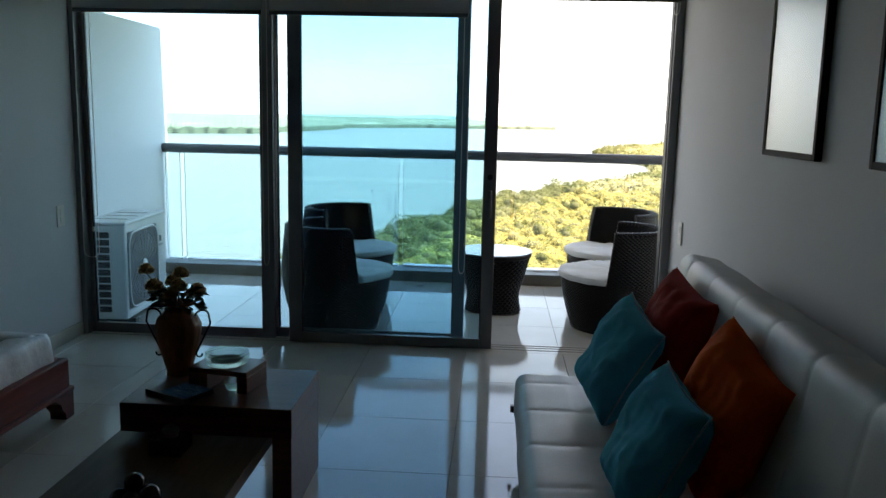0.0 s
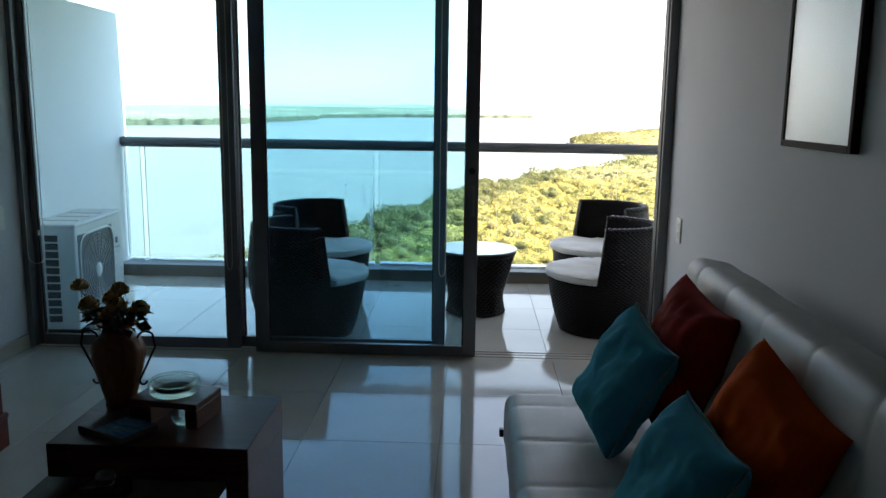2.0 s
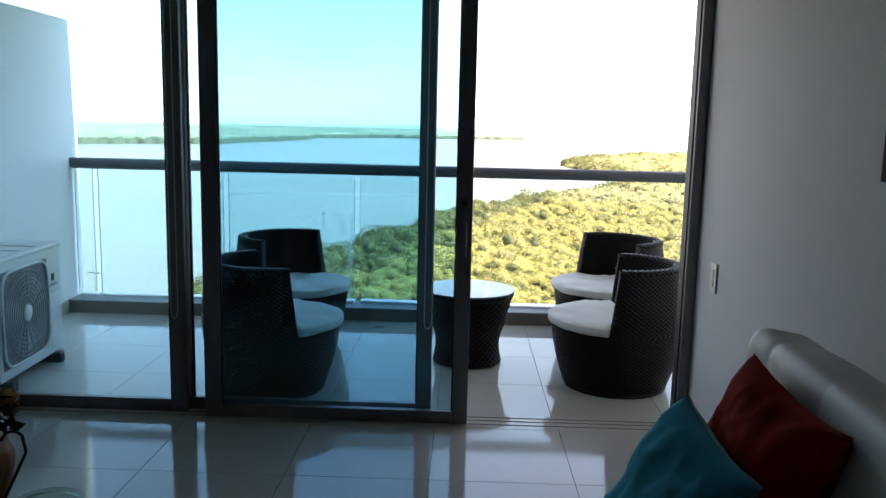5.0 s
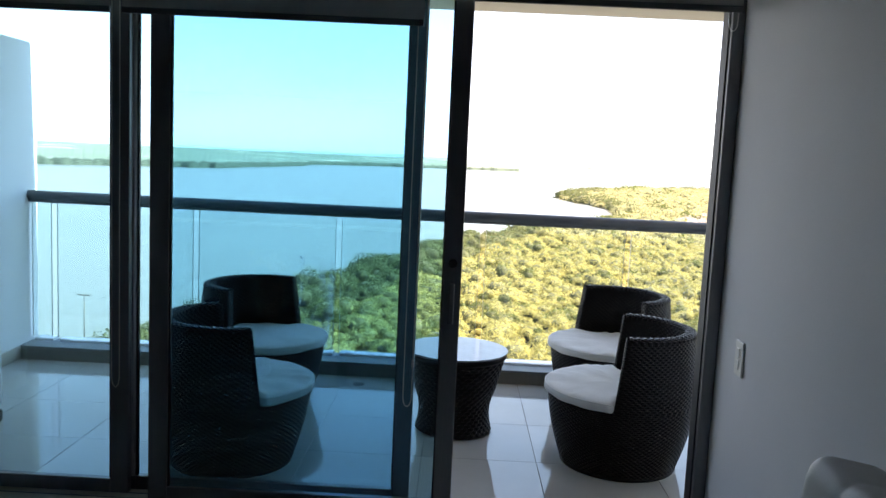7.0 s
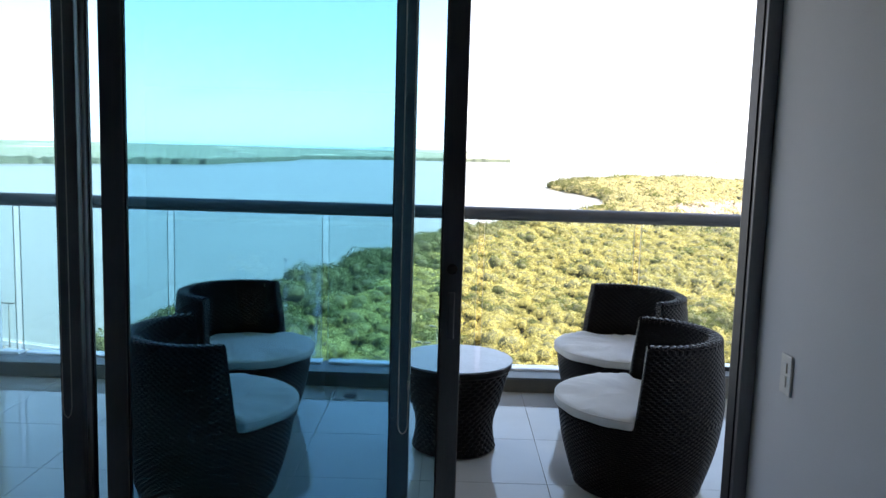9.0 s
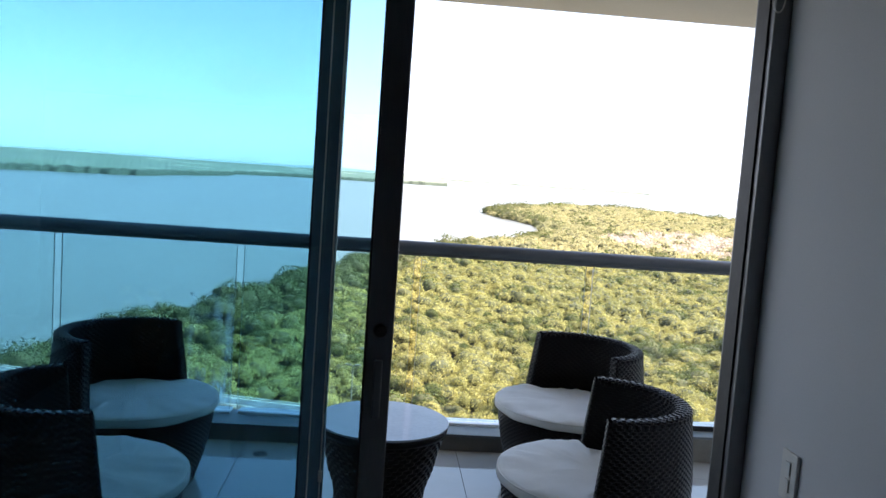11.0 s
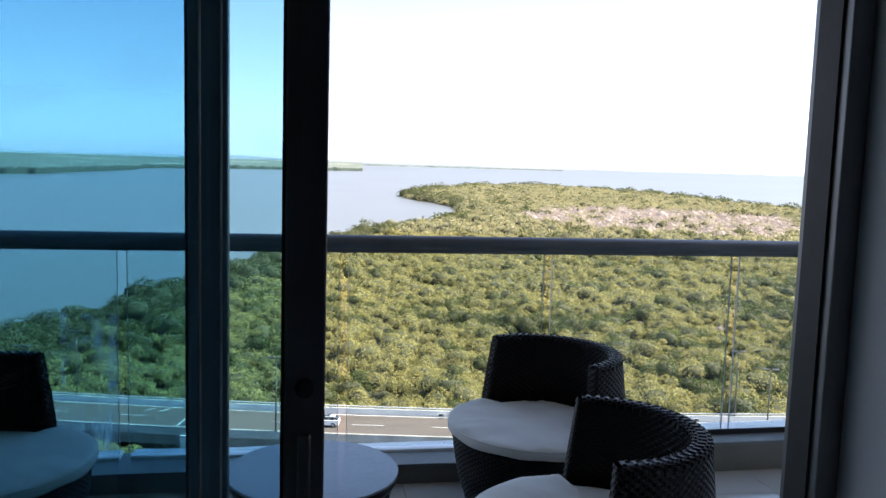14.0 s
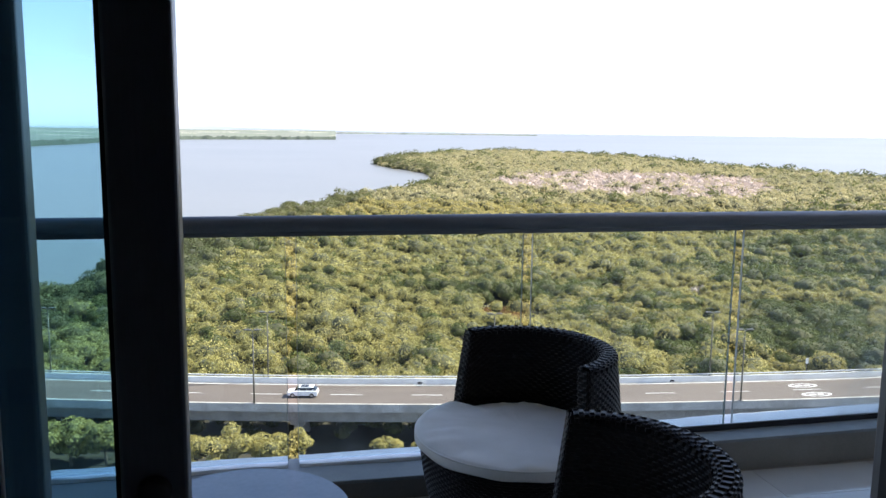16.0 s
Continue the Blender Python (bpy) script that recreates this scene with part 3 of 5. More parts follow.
def canopy_mesh(name, centres, radii, leaves, size, rng, material, sub=2, core=None):
    """Crowns as a tangle of twigs, coloured dark for the shade between leaves, inside many small leaf clumps set on
    uneven boughs, in one mesh.
    """
    bv, bf = unit_ball(sub)
    count = len(centres)
    # each crown has its own girth and slant
    shape = np.stack([rng.uniform(0.8, 1.2, count), rng.uniform(0.8, 1.2, count), rng.uniform(0.62, 0.95, count)], 1)[:, None, :]
    lump = 1 + 0.15 * rng.standard_normal((count, len(bv), 1)).clip(-1.4, 1.4)
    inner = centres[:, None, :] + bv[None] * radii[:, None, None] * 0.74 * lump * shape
    tris = (bf[None] + (np.arange(count) * len(bv))[:, None, None]).reshape(-1, 3)
    # leaf clumps: kites scattered over the boughs, turned at random
    d = rng.standard_normal((count, leaves, 3))
    d[..., 2] = np.abs(d[..., 2]) * 1.1 - 0.25
    d[..., 1] -= 0.25
    d /= np.linalg.norm(d, axis=2, keepdims=True)
    lobes = rng.standard_normal((count, 8, 3))
    lobes[..., 2] = np.abs(lobes[..., 2]) * 0.9
    lobes /= np.linalg.norm(lobes, axis=2, keepdims=True)
    reach = rng.uniform(0.8, 1.25, (count, 8))
    near = np.einsum("cli,cki->clk", d, lobes)
    pick = near.argmax(axis=2)
    best = np.take_along_axis(lobes, pick[..., None], axis=1)
    swell = 1 - np.clip(1 - near.max(axis=2)[..., None], 0, 0.3) / 0.3
    bumps = 0.68 + (0.36 * swell ** 0.6) * np.take_along_axis(reach, pick, axis=1)[..., None] + 0.2 * rng.random((count, leaves, 1)) ** 2
    p = centres[:, None, :] + d * radii[:, None, None] * bumps * shape
    nrm = d * bumps - 0.6 * best
    nrm = nrm / np.linalg.norm(nrm, axis=2, keepdims=True) + 0.3 * d + 0.65 * rng.standard_normal(d.shape)
    nrm /= np.linalg.norm(nrm, axis=2, keepdims=True)
    u = np.cross(nrm, rng.standard_normal(d.shape))
    u /= np.linalg.norm(u, axis=2, keepdims=True) + 1e-9
    w = np.cross(nrm, u)
    s = size * np.sqrt(radii[:, None, None] * radii.mean()) * (0.45 + 1.0 * rng.random((count, leaves, 1)))
    leaf = np.stack([p - u * s, p + u * s * 0.7 - w * s * 0.8 + nrm * s * 0.2, p + u * s * 0.6 + w * s * 0.9], axis=2).reshape(-1, 3)
    base = count * len(bv)
    allv = np.concatenate([inner.reshape(-1, 3), leaf])
    loops = np.concatenate([tris.reshape(-1), base + np.arange(len(leaf))]).astype(np.int32)
    starts = np.arange(0, len(loops), 3, dtype=np.int32)
    me = bpy.data.meshes.new(name)
    me.vertices.add(len(allv))
    me.vertices.foreach_set("co", allv.astype(np.float32).reshape(-1))
    me.loops.add(len(loops))
    me.loops.foreach_set("vertex_index", loops)
    me.polygons.add(len(starts))
    me.polygons.foreach_set("loop_start", starts)
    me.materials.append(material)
    me.materials.append(core or M_TWIG_SHADE)
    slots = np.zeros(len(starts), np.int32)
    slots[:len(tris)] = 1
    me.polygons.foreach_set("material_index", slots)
    me.update(calc_edges=True)
    me.validate()
    return me


DEAD = [(150, 570), (160, 500), (200, 455), (262, 425), (330, 490), (385, 600), (375, 668), (250, 715), (190, 650)]


# scattered groves of darker trees: centre, half width, half depth, share
GROVES = [(100, 129, 25, 16, 0.95), (69, 131, 7, 10, 0.85), (54, 181, 22, 10, 0.9), (60, 157, 8, 6, 0.7), (82, 161, 9, 7, 0.8), (102, 147, 13, 8, 0.8), (20, 205, 40, 8, 0.3),
          (145, 195, 40, 30, 0.7), (190, 245, 52, 34, 0.65), (255, 310, 60, 50, 0.45), (100, 205, 14, 9, 0.4), (-40, 172, 16, 22, 0.75), (-12, 150, 7, 14, 0.4)]


def forest(name, near, far, step, radius, leaves, size, material, label, seed, sub=2):
    rng = np.random.default_rng(seed)
    xs, ys = np.meshgrid(np.arange(-95, 560, step), np.arange(60, 1480, step))
    px = (xs + rng.uniform(-0.45, 0.45, xs.shape) * step).ravel()
    py = (ys + rng.uniform(-0.45, 0.45, ys.shape) * step).ravel()
    dist = np.hypot(px, py)
    az = np.degrees(np.arctan2(px, py))
    keep = inside(px, py, COAST) & (dist >= near) & (dist < far) & (az > -34) & (az < 47)
    keep &= (py > road_y(px) + 9.0)
    keep &= np.hypot((px - 48) / 6.5, (py - 166) / 12) > 1
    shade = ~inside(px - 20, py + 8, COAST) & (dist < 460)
    dead = inside(px, py, DEAD) & (rng.random(len(px)) < 0.87)
    dead |= (np.hypot((px - 92) / 32, (py - 195) / 30) < 1) & (rng.random(len(px)) < 0.05)
    dead |= (np.hypot((px + 4) / 14, (py - 172) / 11) < 1) & (rng.random(len(px)) < 0.16)
    green = rng.random(len(px)) < 0.1
    for cx, cy, rx, ry, share in GROVES:
        green |= (np.hypot((px - cx) / rx, (py - cy) / ry) < rng.uniform(0.7, 1.15, len(px))) & (rng.random(len(px)) < share)
    green &= ~dead
    out = []
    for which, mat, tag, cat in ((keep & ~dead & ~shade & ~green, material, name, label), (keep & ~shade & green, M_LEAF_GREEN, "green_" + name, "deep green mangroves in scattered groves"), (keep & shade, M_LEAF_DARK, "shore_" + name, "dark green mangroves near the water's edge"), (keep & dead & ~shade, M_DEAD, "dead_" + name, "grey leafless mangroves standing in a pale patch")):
        if which.sum() < 3:
            continue
        x, y = px[which], py[which]
        r = radius * (0.5 + 0.95 * rng.random(len(x)) ** 1.5) * (1.15 if mat is M_LEAF_GREEN else 1.0)
        if mat is M_LEAF_DARK:
            r = r * rng.uniform(0.85, 1.35, len(x))
        if mat is M_DEAD:
            r = r * np.where(inside(x, y, DEAD), 0.95, 0.5)
        wave = 0.9 * np.sin(x * 0.05 + 1.3) * np.cos(y * 0.037) + 1.2 * rng.standard_normal(len(x))
        z = LAND + (2.4 if radius < 2.5 else 1.0 if radius < 5 else -2.2) + wave * (0.4 if mat is M_DEAD else 0.8) - (0.6 if mat is M_DEAD else 0)
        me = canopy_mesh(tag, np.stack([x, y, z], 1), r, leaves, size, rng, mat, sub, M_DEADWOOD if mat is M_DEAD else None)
        out.append(tagged(new(tag, me), cat, "forest", kind="stuff"))
    return out


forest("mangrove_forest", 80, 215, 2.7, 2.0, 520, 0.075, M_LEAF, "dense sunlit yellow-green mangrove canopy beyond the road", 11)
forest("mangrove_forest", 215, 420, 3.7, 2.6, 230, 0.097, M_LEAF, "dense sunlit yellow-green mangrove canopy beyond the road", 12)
forest("mangrove_forest", 420, 1500, 7.0, 4.6, 110, 0.12, M_LEAF_HAZED, "distant mangrove canopy along the peninsula", 13, 1)


def shore_belt(seed, edge, material, label, leaves=260, size=0.09, lift=0.0):
    """Taller dark trees along the water's edge."""
    rng = np.random.default_rng(seed)
    pts, rad = [], []
    for (x1, y1), (x2, y2) in zip(edge, edge[1:]):
        length = math.hypot(x2 - x1, y2 - y1)
        far = math.hypot(x1, y1)
        gap = 3.2 if far < 330 else 5.5 if far < 700 else 8
        for k in range(int(length / gap)):
            f = (k + rng.random()) / (length / gap)
            r = gap * (rng.uniform(0.8, 1.6) if far < 330 else rng.uniform(0.85, 1.35))
            pts.append((x1 + (x2 - x1) * f + rng.normal(0, gap * 0.5) + gap * 1.4, y1 + (y2 - y1) * f + rng.normal(0, gap * 0.5) - gap * 0.2, WATER + (-0.3 if far < 330 else -2.2) + r * 0.35 + (rng.uniform(0, 2.6) if far < 330 else lift + rng.uniform(-0.8, 0.4))))
            rad.append(r)
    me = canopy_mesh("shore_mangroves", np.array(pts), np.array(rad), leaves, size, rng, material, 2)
    return tagged(new("shore_mangroves", me), label, "forest", kind="stuff")


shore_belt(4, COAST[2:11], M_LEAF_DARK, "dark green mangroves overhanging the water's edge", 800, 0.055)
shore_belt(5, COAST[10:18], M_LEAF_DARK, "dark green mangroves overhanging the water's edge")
shore_belt(6, COAST[17:25], M_LEAF_GREEN, "taller green mangroves along the far side of the peninsula", lift=-1.2)


def tree(place, height, seed):
    """A young tree below the viaduct: trunk, limbs, crown of leaf clumps."""
    rng = np.random.default_rng(seed)
    ob = thing("tree", place, "bushy sunlit green tree growing beside the viaduct", "tree", "trees by the viaduct", rng.uniform(0, 360))
    part("trunk", tube([(0, 0, -0.2), (0.1, 0.05, height * 0.3), (0.05, 0.15, height * 0.6)], [0.2, 0.15, 0.08], 8), M_BARK, ob, smooth=True)
    for k in range(4):
        a = k * 1.6 + rng.uniform(-0.4, 0.4)
        part("limb", tube([(0.08, 0.05, height * 0.35), (0.6 * math.cos(a), 0.6 * math.sin(a), height * 0.55), (1.3 * math.cos(a), 1.3 * math.sin(a), height * 0.7)], [0.09, 0.06, 0.03], 6), M_BARK, ob, smooth=True)
    blobs = [(rng.normal(0, height * 0.19), rng.normal(0, height * 0.19), height * rng.uniform(0.3, 0.85)) for _ in range(16)]
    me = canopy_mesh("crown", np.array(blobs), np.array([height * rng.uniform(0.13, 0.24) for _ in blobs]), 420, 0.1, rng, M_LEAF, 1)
    crown = new("crown", me)
    crown.parent = ob
    return ob


for k, (tx, ty, th) in enumerate([(-9.5, 97.5, 4.4), (-5.5, 95.5, 4.7), (-2.0, 96.2, 3.9), (0.6, 95.2, 4.9), (12.5, 93.3, 3.5), (17.5, 92.5, 3.9), (20.5, 92.0, 3.6), (-13, 98, 4.8), (-20, 101, 5.2), (-24, 101.5, 4.9), (-28, 103, 4.6), (-16, 99, 4.2), (-36, 104.5, 4.8), (-32, 103.5, 5.3), (25, 89, 3.2), (-41, 106, 4.6)]):
    tree((tx, ty, LAND), th * 1.15, 40 + k)


# ---- viaduct ----
DECK_Z = -32.5


def along(x, off, z):
    """A point beside the road's centre line."""
    slope = -0.205 + 0.0019 * x
    k = math.hypot(1, slope)
    return Vector((x - off * slope / k, road_y(x) + off / k, z))


def ribbon(x0, x1, section, step=4.0, bm=None):
    """A closed cross section (offset, height) carried along the road."""
    bm = bm or bmesh.new()
    count = max(1, round((x1 - x0) / step))
    rows = [[bm.verts.new(along(x0 + (x1 - x0) * i / count, o, z)) for o, z in section] for i in range(count + 1)]
    m = len(section)
    for a, b in zip(rows, rows[1:]):
        for k in range(m):
            bm.faces.new((a[k], b[k], b[(k + 1) % m], a[(k + 1) % m]))
    bm.faces.new(rows[0])
    bm.faces.new(rows[-1][::-1])
    return bm


def strip(x0, x1, o0, o1, lift=0.012):
    return ribbon(x0, x1, [(o0, DECK_Z + lift), (o0, DECK_Z - 0.02), (o1, DECK_Z - 0.02), (o1, DECK_Z + lift)], 2.0)


R0, R1 = -150, 150
road = setting("road", ribbon(R0, R1, [(-4.6, DECK_Z), (-4.6, DECK_Z - 0.3), (4.6, DECK_Z - 0.3), (4.6, DECK_Z)]), M_ASPHALT, "sun-bleached two-lane asphalt road on a viaduct", "road")
viaduct = thing("viaduct", (0, 0, 0), "weathered grey concrete road viaduct over the mangroves", "viaduct", kind="structure")
part("girder", ribbon(R0, R1, [(-5.0, DECK_Z - 0.31), (-5.0, DECK_Z - 0.62), (-4.3, DECK_Z - 0.7), (-4.2, DECK_Z - 2.0), (4.2, DECK_Z - 2.0), (4.3, DECK_Z - 0.7), (5.0, DECK_Z - 0.62), (5.0, DECK_Z - 0.31)]), M_CONCRETE, viaduct, "grey concrete girder")
part("parapet", ribbon(R0, R1, [(-5.05, DECK_Z + 0.55), (-5.1, DECK_Z - 0.45), (-4.62, DECK_Z - 0.3), (-4.7, DECK_Z + 0.55)]), M_PARAPET, viaduct, "rough stained parapet")
part("parapet", ribbon(R0, R1, [(4.7, DECK_Z + 0.75), (4.62, DECK_Z - 0.3), (5.1, DECK_Z - 0.3), (5.05, DECK_Z + 0.75)]), M_KERBWHITE, viaduct, "whitewashed parapet")
part("guard_rail", ribbon(R0, R1, [(4.78, DECK_Z + 1.1), (4.78, DECK_Z + 0.98), (4.92, DECK_Z + 0.98), (4.92, DECK_Z + 1.1)]), M_ROADPAINT, viaduct, "white top rail")
for px in range(-147, 150, 6):
    part("rail_post", turned(box(-0.06, 0.06, -0.06, 0.06, 0.74, 0.98), Matrix.Translation(along(px, 4.85, DECK_Z))), M_CONCRETE, viaduct)
for px in (-79.5, -63, -46.5, -30, -13.5, 2.9, 19.4, 36, 52.5, 69, 85.5, 102):
    slope = math.atan(-0.205 + 0.0019 * px)
    m = Matrix.Translation(along(px, 0, 0)) @ Matrix.Rotation(slope, 4, "Z")
    part("pier_cap", turned(box(-0.9, 0.9, -3.9, 3.9, DECK_Z - 2.6, DECK_Z - 2.01, 0.08), m), M_CONCRETE, viaduct, "concrete pier cap")
    for off in (-2.4, 2.4):
        part("pier", turned(box(-0.6, 0.6, off - 0.6, off + 0.6, WATER - 0.5, DECK_Z - 2.59, 0.1), m), M_CONCRETE, viaduct)
for off in (-4.3, 4.1):
    part("edge_line", strip(R0, R1, off, off + 0.2), M_ROADPAINT, road, "white edge line")
for k in range(-12, 13):
    x0 = 6.5 + 10.17 * k
    part("lane_dash", strip(x0, x0 + 4.0, 0.19, 0.31), M_ROADPAINT, road)
part("expansion_joint", strip(-14.4, -13.2, -4.55, 4.55, 0.016), M_JOINT, road, "dark steel expansion joint")
for x0 in (-14.75, -13.1):
    part("joint_line", strip(x0, x0 + 0.18, -4.1, 4.0), M_ROADPAINT, road, "white line beside the joint")
for x0 in (-20.5, -18.6):
    part("chevron", turned(box(-0.1, 0.1, -0.8, 0.8, 0.0, 0.012), Matrix.Translation(along(x0, 2.9, DECK_Z)) @ pose(0, 0, 0, 0, 0, -50)), M_ROADPAINT, road)
for off, sx in ((1.9, 69.9), (-1.75, 69.7)):
    rings = lathe([(1.0, 0.012), (0.8, 0.012), (0.8, 0), (1.0, 0)], 28, close=True)
    for v in rings.verts:
        v.co.x, v.co.y = v.co.x * 2.1, v.co.y * 0.8
    box(-1.0, -0.15, -0.2, 0.2, 0, 0.012, 0, rings)
    box(0.15, 1.0, -0.2, 0.2, 0, 0.012, 0, rings)
    part("speed_mark", turned(rings, Matrix.Translation(along(sx, off, DECK_Z + 0.002)) @ pose(0, 0, 0, 0, 0, -4)), M_ROADPAINT, road, "white painted oval speed mark")
for x0 in (17.8, 52.4):
    inlet = box(-0.45, 0.45, -0.06, 0.04, 0.05, 0.45, 0.02)
    part("drain_inlet", turned(inlet, Matrix.Translation(along(x0, 4.6, DECK_Z)) @ pose(0, 0, 0, 0, 0, -8)), M_ROADPAINT, viaduct, "white framed drain opening")
    part("drain_hole", turned(box(-0.32, 0.32, -0.08, -0.062, 0.12, 0.4), Matrix.Translation(along(x0, 4.6, DECK_Z)) @ pose(0, 0, 0, 0, 0, -8)), M_GASKET, viaduct, "black opening")


def thicket(seed):
    """Low mangroves added under the viaduct, to stand for the dark shade in the gap."""
    rng = np.random.default_rng(seed)
    pts, rad = [], []
    for k in range(210):
        x, off = rng.uniform(-75, 75), rng.uniform(-1.5, 8.0)
        r = rng.uniform(0.8, 1.5)
        pts.append(along(x, off, LAND + r * 0.5 + rng.uniform(0, 1.2)))
        rad.append(r)
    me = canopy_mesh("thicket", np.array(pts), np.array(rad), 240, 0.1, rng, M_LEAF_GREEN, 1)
    return tagged(new("thicket", me), "low dark green mangrove thicket added to darken the gap under the viaduct", "bushes", kind="stuff")


thicket(21)


def street_lamp(place, turn):
    ob = thing("street_lamp", place, "tall grey street lamp with flat twin head on the viaduct parapet", "street lamp", "street lamps along the viaduct", turn)
    part("base_plate", box(-0.2, 0.2, -0.2, 0.2, 0, 0.08, 0.02), M_POLE, ob)
    part("pole", tube([(0, 0, 0.05), (0, 0, 4), (0, 0, 9.15)], [0.11, 0.09, 0.065], 10), M_POLE, ob, smooth=True)
    part("crossbar", box(-0.75, 0.75, -0.05, 0.05, 9.07, 9.17, 0.02), M_POLE, ob)
    for s in (-1, 1):
        part("lamp_head", box(s * 0.62 - 0.42, s * 0.62 + 0.42, -0.22, 0.22, 9.17, 9.29, 0.03), M_POLE, ob, "flat pale lamp head")
    return ob


first = street_lamp(along(-2, -4.88, DECK_Z + 0.55), -10)
for px in (-93, -63, -33, 27, 57.6, 87):
    copy_thing(first, Matrix.Translation(along(px, -4.88, DECK_Z + 0.55)) @ pose(0, 0, 0, 0, 0, -8))
for px in (-90, -60, -31.5, -2.4, 27.7, 57.9, 90):
    copy_thing(first, Matrix.Translation(along(px, 4.95, DECK_Z + 0.5)) @ pose(0, 0, 0, 0, 0, -8))
unit = thing("utility_box", along(-13.0, -5.32, DECK_Z - 2.2), "white painted steel utility box hung on the viaduct parapet", "utility box", turn=-13)
part("body", box(-0.42, 0.42, -0.16, 0.16, 0, 1.75, 0.03), M_ROADPAINT, unit)
part("lid", box(-0.46, 0.46, -0.2, 0.2, 1.751, 1.82, 0.02), M_ROADPAINT, unit)
part("drain_pipe", tube([(0.05, 0, -0.85), (0.05, 0, 0.01)], 0.09, 12), M_ROADPAINT, unit, smooth=True)
sign = thing("road_sign", along(72.3, 5.15, DECK_Z + 0.4), "small white road sign on a short post", "road sign")
part("post", tube([(0, 0, 0), (0, 0, 2.4)], 0.05, 8), M_POLE, sign)
part("panel", box(-0.2, 0.2, -0.08, -0.05, 1.7, 2.5, 0.01), M_ROADPAINT, sign, "plain white panel")

# ---- materials of the things ----
M_WICKER = mottled("dark brown synthetic rattan", (0.005, 0.004, 0.0038), (0.01, 0.008, 0.0075), 9, 0.36, spec=0.18, grain=160, bump=0.25, distance=0.002)
M_CUSHION = mottled("off-white cushion canvas", (0.7, 0.68, 0.63), (0.8, 0.78, 0.74), 5, 0.85, grain=350, bump=0.25, distance=0.002)
M_TABLEGLASS = mottled("frosted white table glass", (0.22, 0.255, 0.31), (0.28, 0.315, 0.37), 4, 0.08, spec=0.7)
M_LEATHER = mottled("white artificial leather", (0.5, 0.49, 0.46), (0.57, 0.56, 0.53), 5, 0.46, grain=220, bump=0.18, distance=0.002)
M_LEG = mottled("black sofa leg", (0.015, 0.015, 0.016), (0.03, 0.03, 0.03), 8, 0.3)
M_WENGE = wood_material("dark red-brown veneer", (0.06, 0.019, 0.011), (0.135, 0.046, 0.027), 0.34)
M_OAK = wood_material("warm brown veneer", (0.07, 0.035, 0.017), (0.13, 0.07, 0.036), 0.42, (10, 1, 10))
M_MAHOGANY = wood_material("red mahogany", (0.1, 0.016, 0.009), (0.2, 0.036, 0.02), 0.35, (10, 1, 10))
M_TERRA = mottled("glazed brown earthenware", (0.1, 0.04, 0.015), (0.25, 0.1, 0.036), 3, 0.5, spec=0.25, grain=18, bump=0.2, stretch=(18, 18, 1.5))
M_IRON = mottled("black wrought iron", (0.01, 0.01, 0.011), (0.022, 0.021, 0.02), 20, 0.5, 0.6)
M_PETAL = mottled("faded yellow petals", (0.4, 0.26, 0.1), (0.62, 0.47, 0.24), 22, 0.75, grain=90)
M_SPRIG = mottled("dull green leaves", (0.025, 0.04, 0.016), (0.05, 0.07, 0.03), 18, 0.6)
M_COVER = mottled("translucent white cover", (0.62, 0.62, 0.62), (0.76, 0.76, 0.76), 7, 0.35, grain=45, bump=0.4, distance=0.01)
M_MATTRESS = mottled("grey mattress cloth", (0.25, 0.25, 0.25), (0.33, 0.33, 0.33), 6, 0.85, grain=300)
M_TEAL = mottled("turquoise cotton", (0.006, 0.34, 0.46), (0.012, 0.44, 0.58), 6, 0.9, spec=0.08, grain=500, bump=0.35, distance=0.002)
M_SEAM = mottled("pale turquoise piping", (0.16, 0.4, 0.48), (0.24, 0.48, 0.55), 20, 0.85)
M_RED = mottled("dark red cotton", (0.27, 0.012, 0.008), (0.35, 0.018, 0.012), 6, 0.9, spec=0.08, grain=500, bump=0.35, distance=0.002)
M_ORANGE = mottled("burnt orange cotton", (0.58, 0.07, 0.002), (0.7, 0.1, 0.003), 6, 0.9, spec=0.08, grain=500, bump=0.35, distance=0.002)
M_PICFRAME = mottled("dark brown picture frame", (0.014, 0.011, 0.01), (0.024, 0.019, 0.017), 8, 0.7, spec=0.15)
M_MAT = mottled("white passe-partout", (0.74, 0.74, 0.73), (0.78, 0.78, 0.77), 3, 0.9)
M_PRINT = mottled("pale grey print", (0.42, 0.42, 0.43), (0.62, 0.6, 0.58), 2.2, 0.8, grain=14)
M_PICGLASS = pane_material("picture glass", (0.97, 0.98, 0.98), 0.9, 0.35)
M_ACBODY = mottled("white enamelled steel", (0.7, 0.71, 0.7), (0.76, 0.77, 0.76), 3, 0.35, grain=150, bump=0.05)
M_ACDARK = mottled("dark condenser fins", (0.02, 0.022, 0.025), (0.05, 0.052, 0.055), 30, 0.6)
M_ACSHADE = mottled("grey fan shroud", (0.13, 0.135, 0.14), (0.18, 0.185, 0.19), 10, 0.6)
M_ACGREY = mottled("grey plastic grille", (0.3, 0.31, 0.32), (0.38, 0.39, 0.4), 10, 0.45)
M_GLASS = glass_material("clear glass", (0.97, 1, 0.99))
M_THINGLASS = pane_material("thin clear glass", (0.8, 0.85, 0.83), 0.22, 0.02)
M_ASH = mottled("dark ash", (0.01, 0.01, 0.01), (0.03, 0.03, 0.03), 30, 0.8)
